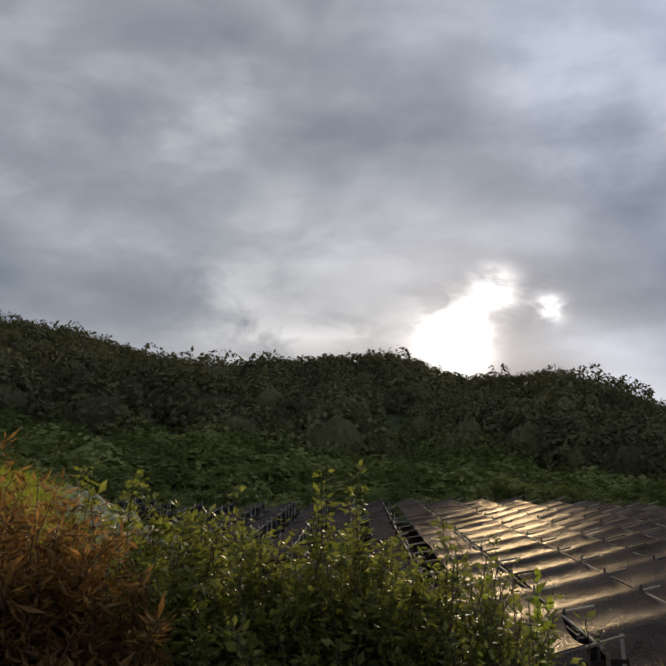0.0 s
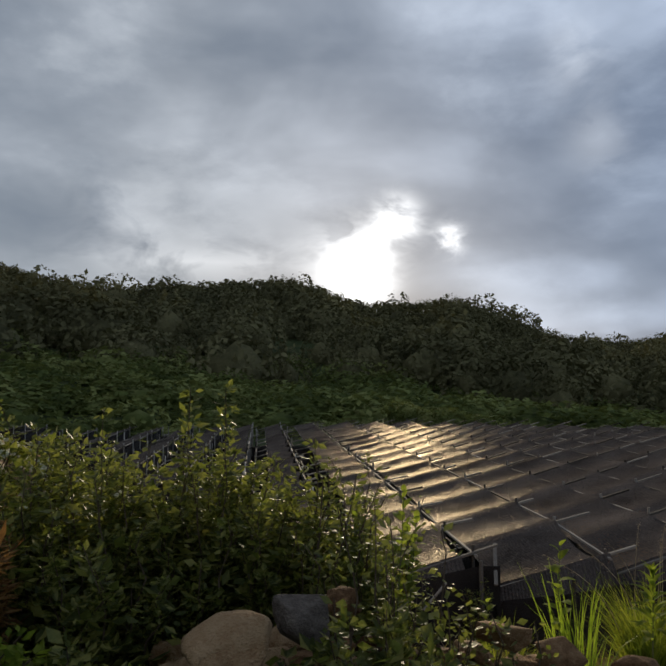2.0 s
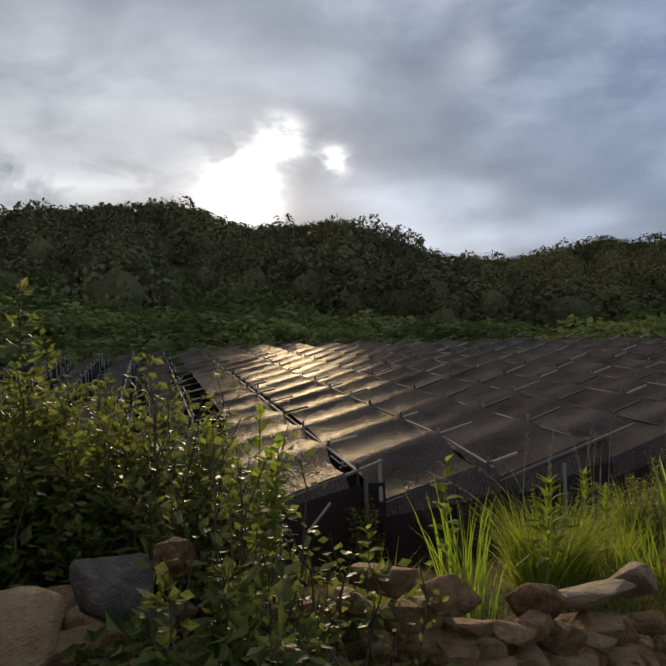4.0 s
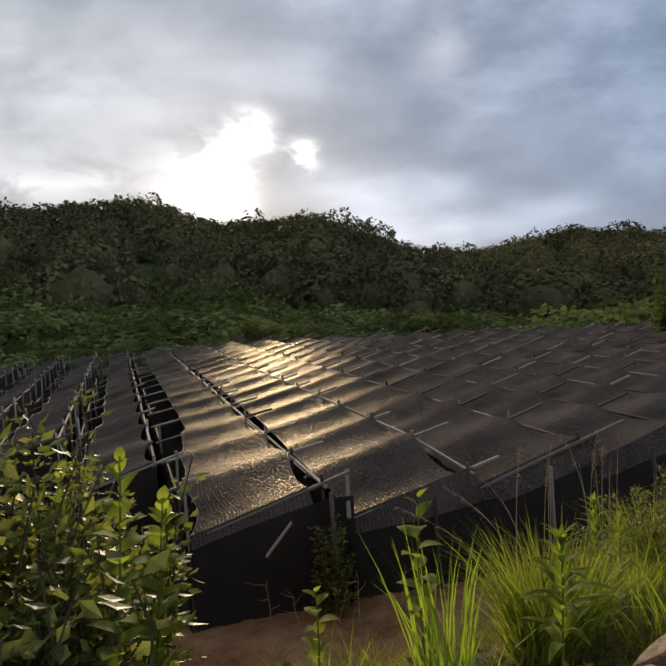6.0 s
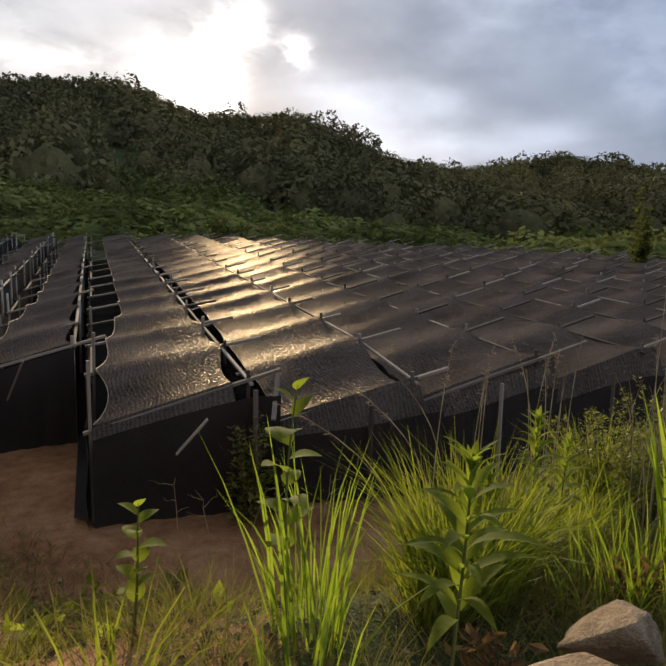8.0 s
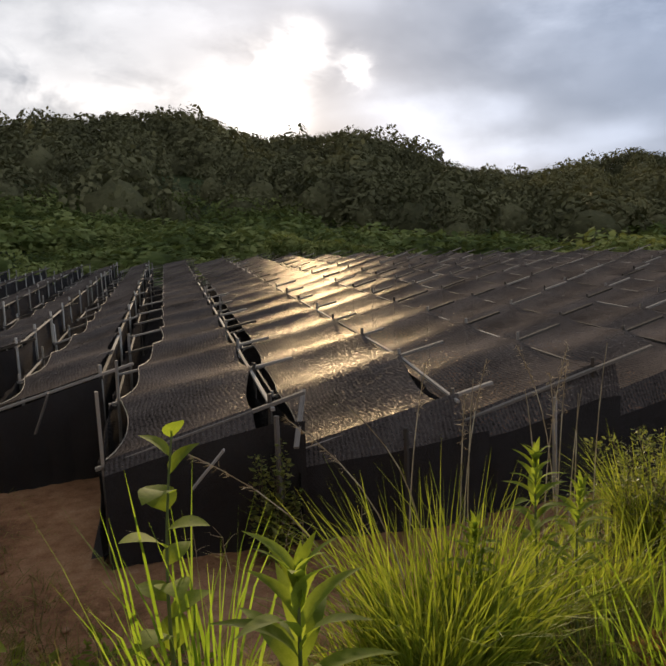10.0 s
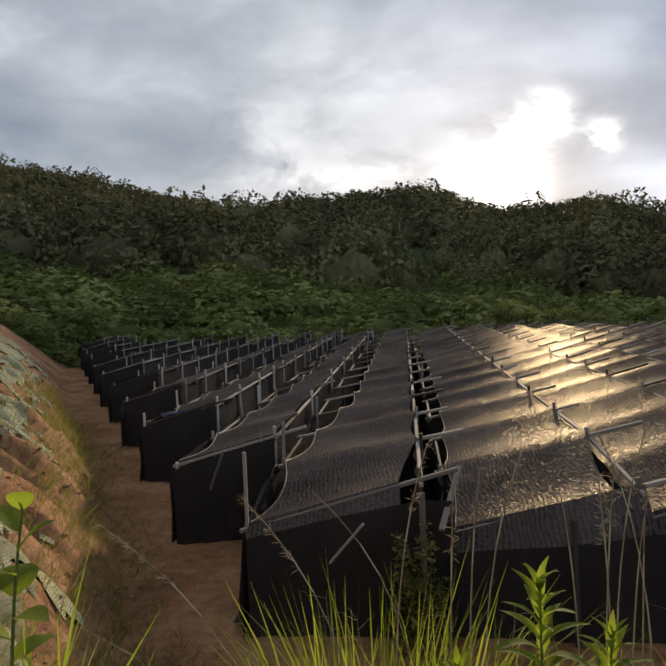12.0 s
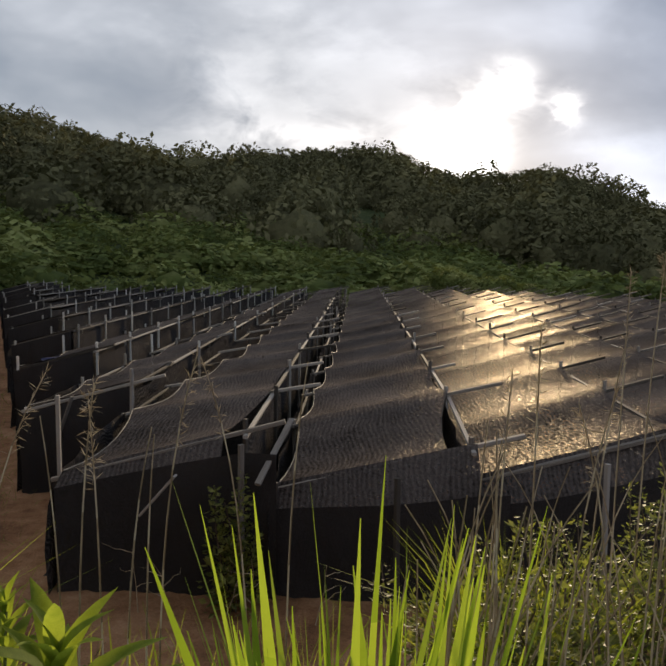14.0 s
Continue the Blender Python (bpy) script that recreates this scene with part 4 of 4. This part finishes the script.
rb = random.Random(8)
for i, (x, y, top) in enumerate([(-0.9, 3.6, 1.2), (-0.55, 3.95, 1.38), (-0.2, 4.3, 1.25), (-0.4, 3.5, 1.1), (0.0, 3.85, 1.05), (0.3, 4.2, 1.3), (0.06, 3.95, 1.5), (0.5, 4.5, 1.25), (0.72, 4.15, 1.1), (0.95, 4.5, 0.88), (0.62, 3.95, 0.9), (0.98, 4.15, 0.8), (-1.3, 4.0, 1.75), (-0.75, 4.5, 1.45), (0.15, 4.9, 1.3), (0.7, 5.0, 0.75), (-0.15, 3.75, 0.85), (0.35, 3.95, 0.85), (-0.65, 3.7, 1.0), (-1.05, 4.3, 1.5), (0.85, 4.8, 0.85), (-0.3, 4.7, 1.2), (-0.5, 4.1, 1.3), (-0.1, 4.15, 1.25), (0.25, 4.0, 1.2), (0.5, 4.25, 1.24), (0.95, 4.35, 1.0), (-0.8, 3.9, 1.35)]):
    bush("shrub", "tangled green shrub behind the dry stone wall", "shrub", x, y, top + 0.07, 0.36, 11, 150 if x < 0.6 else 80, 0.062, M_LEAF_DARK, 100 + i, 0.58, 0.45, "shrubs behind the wall")
bush("shrub", "small-leaved green creeper over the stones", "shrub", 0.66, 2.8, 0.68, 0.36, 20, 90, 0.075, M_LEAF_DARK, 150, 0.7, 0.4, "shrubs behind the wall")
for i, (x, y, top) in enumerate([(0.98, 3.15, 1.14), (0.86, 3.25, 1.0), (1.08, 3.12, 0.86), (1.2, 3.1, 0.76), (1.34, 3.08, 0.62), (0.72, 3.15, 1.22), (0.8, 4.3, 1.34), (0.88, 4.5, 1.3), (0.6, 3.9, 1.15), (1.0, 3.9, 0.8)]):
    bush("shrub", "thin sparse shrub with small leaves behind the wall", "shrub", x, y, top, 0.15, 4, 46, 0.055, M_LEAF_DARK, 170 + i, 0.6, 0.5, "shrubs behind the wall")
for i, (x, y, top) in enumerate([(-0.15, 2.75, 0.5), (-0.5, 2.85, 0.6), (-0.85, 2.9, 0.7), (-0.3, 2.6, 0.35), (-1.15, 2.75, 0.75)]):
    bush("shrub", "leafy green undergrowth before the stones", "shrub", x, y, top, 0.3, 11, 110, 0.065, M_LEAF_DARK if i % 2 else M_LEAF, 190 + i, 0.62, 0.45, "undergrowth before the wall")
bush("shrub", "small-leaved green creeper over the stones", "shrub", -0.45, 2.75, 0.35, 0.3, 10, 70, 0.08, M_LEAF, 151, 0.75, 0.4, "shrubs behind the wall")
for i, (x, y, top, sp) in enumerate([(-1.75, 3.4, 1.72, 0.5), (-1.35, 3.25, 1.55, 0.45), (-2.2, 3.6, 1.85, 0.5), (-1.05, 3.2, 1.15, 0.35), (-1.6, 3.0, 1.3, 0.45), (-1.2, 2.95, 0.95, 0.4), (-2.0, 3.2, 1.7, 0.5)]):
    bush("dead_fern", "heap of rust-brown dead fern", "fern", x, y, top, sp, 26, 260, 0.085, M_FERN, 200 + i, 0.22, 0.5, "dead ferns beside the wall")
for i, (x, y, top, sp) in enumerate([(5.1, 5.95, -0.02, 0.42), (4.9, 5.75, -0.2, 0.3), (5.6, 6.1, 0.0, 0.5), (4.75, 6.2, -0.35, 0.35), (5.3, 6.6, -0.3, 0.4), (6.3, 6.6, 0.0, 0.5)]):
    bush("shrub", "dull green small-leaved shrub among dry stalks", "shrub", x, y, top, sp, 16, 170, 0.036, M_LEAF_DARK, 300 + i, 0.45, 0.4, "shrubs on the bank")
bush("dead_fern", "small orange-brown withered plant in the grass", "fern", 2.85, 4.22, -0.3, 0.14, 6, 30, 0.06, M_FERN, 340, 0.5, 0.5)
bush("dead_fern", "small orange-brown withered plant in the grass", "fern", 3.9, 4.75, -0.4, 0.14, 6, 30, 0.06, M_FERN, 341, 0.5, 0.5)
bush("shrub", "tall thin shrub at the field's far corner", "shrub", 22.6, 24.4, 2.5, 0.5, 9, 160, 0.2, M_SCRUB, 350, 0.6, 0.5)
bush("creeper", "dark glossy creeper in a gap of the net", "creeper", 3.42, 9.38, -0.98, 0.2, 12, 110, 0.06, M_LEAF_DARK, 333, 0.6, 0.7)

for i, (x, y, top, sp) in enumerate([(1.75, 5.6, -1.2, 0.25), (2.2, 5.9, -1.45, 0.3), (1.4, 5.4, -0.95, 0.25), (2.6, 6.2, -1.7, 0.3), (1.1, 6.0, -1.3, 0.3), (3.1, 6.5, -1.75, 0.3), (2.0, 5.0, -0.75, 0.22), (2.75, 5.4, -0.9, 0.25), (1.37, 8.0, -2.0, 0.3), (1.85, 8.1, -2.1, 0.25), (2.05, 7.6, -2.05, 0.3), (2.4, 8.0, -2.1, 0.25), (2.6, 7.3, -2.0, 0.3), (1.65, 7.4, -2.0, 0.3), (1.3, 6.4, -1.25, 0.3), (2.3, 7.0, -1.95, 0.3), (1.7, 6.7, -1.6, 0.3)]):
    bush("low_weed", "low broad-leaved weed on bare soil", "weed", x, y, top, sp, 6, 11, 0.1, M_LEAF, 700 + i, 0.62, 0.6, "low weeds at the bank's foot")

# ---- grass ----


def tuft(x, y, count, radius, h0, h1, width, lean_, droop, mat, seed, label):
    r = np.random.default_rng(seed)
    ob = new("grass_tuft", quads("grass_tuft", blades(r, count, radius, h0, h1, width, lean_, droop), mat))
    ob.location = (x, y, H(x, y))
    return tagged(ob, label, "grass", "grass tufts on the bank", "stuff")


for i, (x, y, n_, rad, h0, h1) in enumerate([(3.12, 4.85, 420, 0.17, 0.35, 0.74), (3.36, 5.0, 200, 0.14, 0.3, 0.6), (2.94, 4.72, 160, 0.12, 0.25, 0.5), (3.9, 5.1, 60, 0.2, 0.12, 0.3), (4.85, 6.0, 260, 0.13, 0.4, 0.78), (1.75, 4.25, 24, 0.08, 0.3, 0.5), (5.4, 6.3, 150, 0.2, 0.3, 0.6)]):
    tuft(x, y, int(n_ * 1.5), rad, h0, h1, 0.0115, 0.25, 0.26, M_GRASS, 400 + i, "clump of long yellow-green grass")
tuft(2.4, 4.62, 60, 0.13, 0.35, 0.8, 0.014, 0.14, 0.14, M_BLADE, 449, "clump of upright yellow-green blades")
tuft(2.2, 4.15, 22, 0.12, 0.3, 0.6, 0.014, 0.12, 0.12, M_BLADE, 448, "thin clump of upright yellow-green blades")
tuft(4.25, 4.75, 85, 0.12, 0.82, 1.16, 0.044, 0.075, 0.05, M_BLADE, 450, "clump of broad bright green blades")
tuft(4.38, 4.74, 26, 0.14, 0.7, 1.02, 0.045, 0.14, 0.1, M_BLADE, 451, "clump of broad bright green blades")
tuft(4.0, 4.75, 110, 0.2, 0.35, 0.68, 0.012, 0.22, 0.2, M_BLADE, 452, "clump of thin yellow-green blades")
tuft(3.75, 4.8, 70, 0.2, 0.2, 0.5, 0.011, 0.25, 0.2, M_BLADE, 453, "clump of thin yellow-green blades")
for i, (x, y) in enumerate([(3.72, 5.3), (3.88, 5.38), (4.02, 5.36), (4.18, 5.45), (4.36, 5.5), (3.6, 5.2)]):
    tuft(x, y, 55, 0.12, 0.25, 0.52, 0.011, 0.2, 0.2, M_GRASS, 460 + i, "clump of thin yellow-green blades")

r = np.random.default_rng(77)
bits = []
for i in range(2100):
    if i >= 1500:
        x = r.uniform(3.2, 5.6)
        y, k = 3.95 + 0.55 * (x - 2.2) + r.uniform(-0.75, 0.6), 0.9
    elif i % 3:
        x = r.uniform(1.9, 8.5)
        y = 3.7 + 0.5 * max(0, x - 1.6) + r.uniform(-0.9, 1.5)
        k = 1.0
    else:
        x, y, k = r.uniform(-2.5, 2.2), r.uniform(3.9, 5.2), 0.8
    bits.append(blades(r, 16, 0.12, 0.08 * k, 0.3 * k, 0.006, 0.45, 0.5, 3) + np.array([x, y, H(x, y)]))
tagged(new("short_grass", quads("short_grass", np.concatenate(bits), M_TURFGRASS)), "short straggling grass on the bank", "grass", kind="stuff")
bits = []
for i in range(420):
    x, y = r.uniform(-9, 7), 0
    y = r.uniform(6.3, 8.2) if x > 1 else 7.2 - 2.0 * (x - 1.6) + r.uniform(-0.5, 0.6)
    k = r.uniform(0.3, 1.0)
    bits.append(blades(r, 10, 0.1, 0.05 * k, 0.2 * k, 0.007, 0.6, 0.5, 3) + np.array([x, y, H(x, y)]))
tagged(new("sparse_weeds", quads("sparse_weeds", np.concatenate(bits), M_TURFGRASS)), "sparse weeds scattered over the bare soil", "weeds", kind="stuff")


def dry_stalk(x, y, top, lx, ly, seed, plume=True):
    """A dry grass stalk that arches over, with a feathery head."""
    q = np.random.default_rng(seed)
    z0 = H(x, y)
    hgt = top - z0
    t = np.linspace(0, 1, 10)[:, None]
    path = np.concatenate([lx * t ** 2.2, ly * t ** 2.2, hgt * (t + 0.12 * np.sin(np.pi * t))], 1)
    path[:, 2] -= 0.05 * (1 - t[:, 0])
    st = thing("dry_stalk", "thin dry grass stalk with a bent feathery head" if plume else "thin bare dry stalk", "dry grass", (x, y, z0), "dry stalks on the bank")
    part("stem", quads("stem", tube(path, 0.0035, 0.0014, 4), M_DRY, True), st)
    if plume:
        n_ = 46
        tt = 1 - 0.26 * q.uniform(0, 1, n_) ** 1.3
        p = np.stack([np.interp(tt, t[:, 0], path[:, c]) for c in range(3)], 1)
        al = unit(q.normal(0, 0.22, (n_, 3)) + np.array([lx, ly, 0.1]))
        sd = unit(np.cross(al, q.normal(0, 1, (n_, 3))))
        tagged(part("seed_head", quads("seed_head", leaf_quads(p, al, sd, np.full(n_, 0.028), np.full(n_, 0.002)), M_DRY), st), kind="stuff")


for i, (x, y, top, lx, ly) in enumerate([(2.9, 4.9, 0.2, -0.5, 0.2), (3.1, 5.0, 0.22, -0.35, 0.25), (3.15, 5.2, 0.35, 0.12, 0.1), (3.25, 5.2, 0.25, -0.3, 0.0), (3.4, 5.3, 0.3, 0.15, 0.1), (3.8, 5.4, 0.35, 0.1, 0.0), (4.0, 5.6, 0.3, -0.15, 0.1), (4.1, 5.5, 0.32, 0.05, 0.0), (4.6, 5.4, 0.3, 0.05, 0.1), (4.7, 5.45, 0.42, 0.0, 0.0), (4.75, 5.35, 0.3, 0.1, 0.0), (4.85, 5.5, 0.4, 0.12, 0.1), (4.9, 5.4, 0.25, -0.12, 0.0), (5.1, 5.6, 0.32, 0.2, 0.0), (5.0, 5.7, 0.55, 0.05, 0.1), (5.2, 6.0, 0.75, 0.1, 0.1), (5.3, 6.0, 0.8, 0.03, 0.0), (5.35, 6.05, 0.6, -0.1, 0.0), (3.3, 5.1, 0.28, 0.02, 0.0), (3.35, 5.15, 0.3, 0.05, 0.05), (5.6, 6.2, 0.3, 0.1, 0), (6.2, 6.5, 0.4, -0.1, 0)]):
    dry_stalk(x, y, top, lx, ly, 500 + i, i % 4 != 3)
for i in range(26):
    dry_stalk(4.55 + 0.8 * rw.random(), 5.25 + 0.7 * rw.random(), rw.uniform(-0.25, 0.15), rw.uniform(-0.25, 0.25), rw.uniform(-0.1, 0.2), 600 + i, False)
for i in range(34):
    dry_stalk(4.5 + rw.gauss(0, 0.07), 5.1 + rw.gauss(0, 0.06), rw.uniform(-0.2, 0.27), rw.gauss(0.03, 0.09), rw.gauss(0, 0.07), 640 + i, False)
for i, (x, y, top, lx) in enumerate([(3.7, 5.15, 0.32, 0.04), (3.74, 5.2, 0.28, -0.03), (3.78, 5.2, 0.22, 0.06), (3.82, 5.22, 0.2, 0.02), (3.66, 5.2, 0.24, -0.05)]):
    dry_stalk(x, y, top, lx, 0.02, 680 + i, i < 2)

# ---- boards and stakes leaning on the curtains ----
BOARD = stick("board", M_WOOD)
for a, b, wx, wy in [((2.65, 9.38, -1.55), (2.95, 9.34, -1.2), 0.07, 0.02), ((0.95, 12.0, -1.6), (1.15, 11.95, -1.1), 0.06, 0.02), ((3.62, 9.3, -1.25), (3.85, 9.95, -0.86), 0.05, 0.025)]:
    ob = new("board", BOARD)
    ob.matrix_basis = between(a, b, wx, wy)
    tagged(ob, "grey weathered board leaning on the net", "board", "loose boards at the rows' ends")


# ---- litter, clods and twigs ----
q = np.random.default_rng(91)
k = 2600
x, y = q.uniform(0.0, 4.6, k), q.uniform(4.3, 7.9, k)
pos = np.stack([x, y, height(x, y) + 0.012], 1)
al = unit(np.concatenate([q.normal(0, 1, (k, 2)), q.normal(0.1, 0.25, (k, 1))], 1))
sd = unit(np.cross(al, np.array([0, 0, 1.0]) + q.normal(0, 0.4, (k, 3))))
L = q.uniform(0.02, 0.07, k)
tagged(new("leaf_litter", quads("leaf_litter", leaf_quads(pos, al, sd, L, L * 0.5), M_TWIG)), "dead brown leaves scattered over the soil", "leaf litter", kind="stuff")
bits = []
for i in range(1700):
    s = q.uniform(-1.0, 15.0)
    d = q.normal(0.25, 0.5)
    x, y = 1.35 - 0.43 * s - 0.9 * d, 7.7 + 0.9 * s - 0.43 * d
    bits.append(blades(q, 9, 0.16, 0.07, 0.26, 0.011, 0.7, 0.5, 3) + np.array([x, y, H(x, y)]))
tagged(new("withered_weeds", quads("withered_weeds", np.concatenate(bits), M_TURFGRASS)), "withered brown weeds along the slope's foot", "weeds", kind="stuff")
clods = []
for i in range(420):
    s, d = q.uniform(-1.0, 12.0), q.uniform(-0.6, 2.4)
    x, y = 1.35 - 0.43 * s - 0.9 * d, 7.7 + 0.9 * s - 0.43 * d
    co, tri = lumps(i + 1, 0.7)
    clods.append((spun(co * np.array([1.0, 0.8, 0.6]) * (0.015 + 0.07 * q.uniform() ** 2.5), i) + np.array([x, y, H(x, y) + 0.01]), tri))
tagged(new("soil_clods", wood("soil_clods", clods, [np.zeros((1, 4, 3)) + np.array([[[0, 9, -3], [0.01, 9, -3], [0.01, 9.01, -3], [0, 9.01, -3]]])], M_SOIL)), "loose clods of red soil on the slope", "soil clods", kind="stuff")


def dead_twig(x, y, hgt, seed):
    """A thin dry branching twig standing in the soil."""
    r = np.random.default_rng(seed)
    z0 = H(x, y)
    tw = thing("dead_twig", "thin pale dead twig standing in the soil", "twig", (x, y, z0), "dead twigs before the curtains")
    t = np.linspace(0, 1, 6)[:, None]
    main = np.array([[0, 0, -0.05]]) * (1 - t) + np.array([[r.uniform(-0.15, 0.15), 0.0, hgt]]) * t + r.normal(0, 0.015, (6, 3)) * t
    part("stem", quads("stem", tube(main, 0.006, 0.002, 4), M_DRY, True), tw)
    for i in (2, 3, 4):
        tip = main[i] + np.array([r.choice((-1, 1)) * r.uniform(0.1, 0.3), r.uniform(-0.05, 0.05), r.uniform(0.02, 0.25)]) * hgt * 1.4
        side_ = main[i] * (1 - t) + tip * t + r.normal(0, 0.01, (6, 3)) * t
        part("branch", quads("branch", tube(side_, 0.004, 0.0012, 4), M_DRY, True), tw)


for i, (x, y, hgt) in enumerate([(2.65, 9.3, 0.62), (2.95, 9.2, 0.5), (3.35, 9.15, 0.4), (3.6, 9.1, 0.55), (4.1, 9.1, 0.5)]):
    dead_twig(x, y, hgt, 800 + i)

bits = []
for i in range(1600):
    s, d = q.uniform(1.0, 26.0), 3.5 + 3.5 * q.uniform()
    x, y = 1.35 - 0.43 * s - 0.9 * d, 7.7 + 0.9 * s - 0.43 * d
    bits.append(blades(q, 10, 0.2, 0.15, 0.5, 0.016, 0.4, 0.4, 3) + np.array([x, y, H(x, y)]))
tagged(new("slope_grass", quads("slope_grass", np.concatenate(bits), M_GRASS)), "long green grass on the cut slope's crest", "grass", kind="stuff")
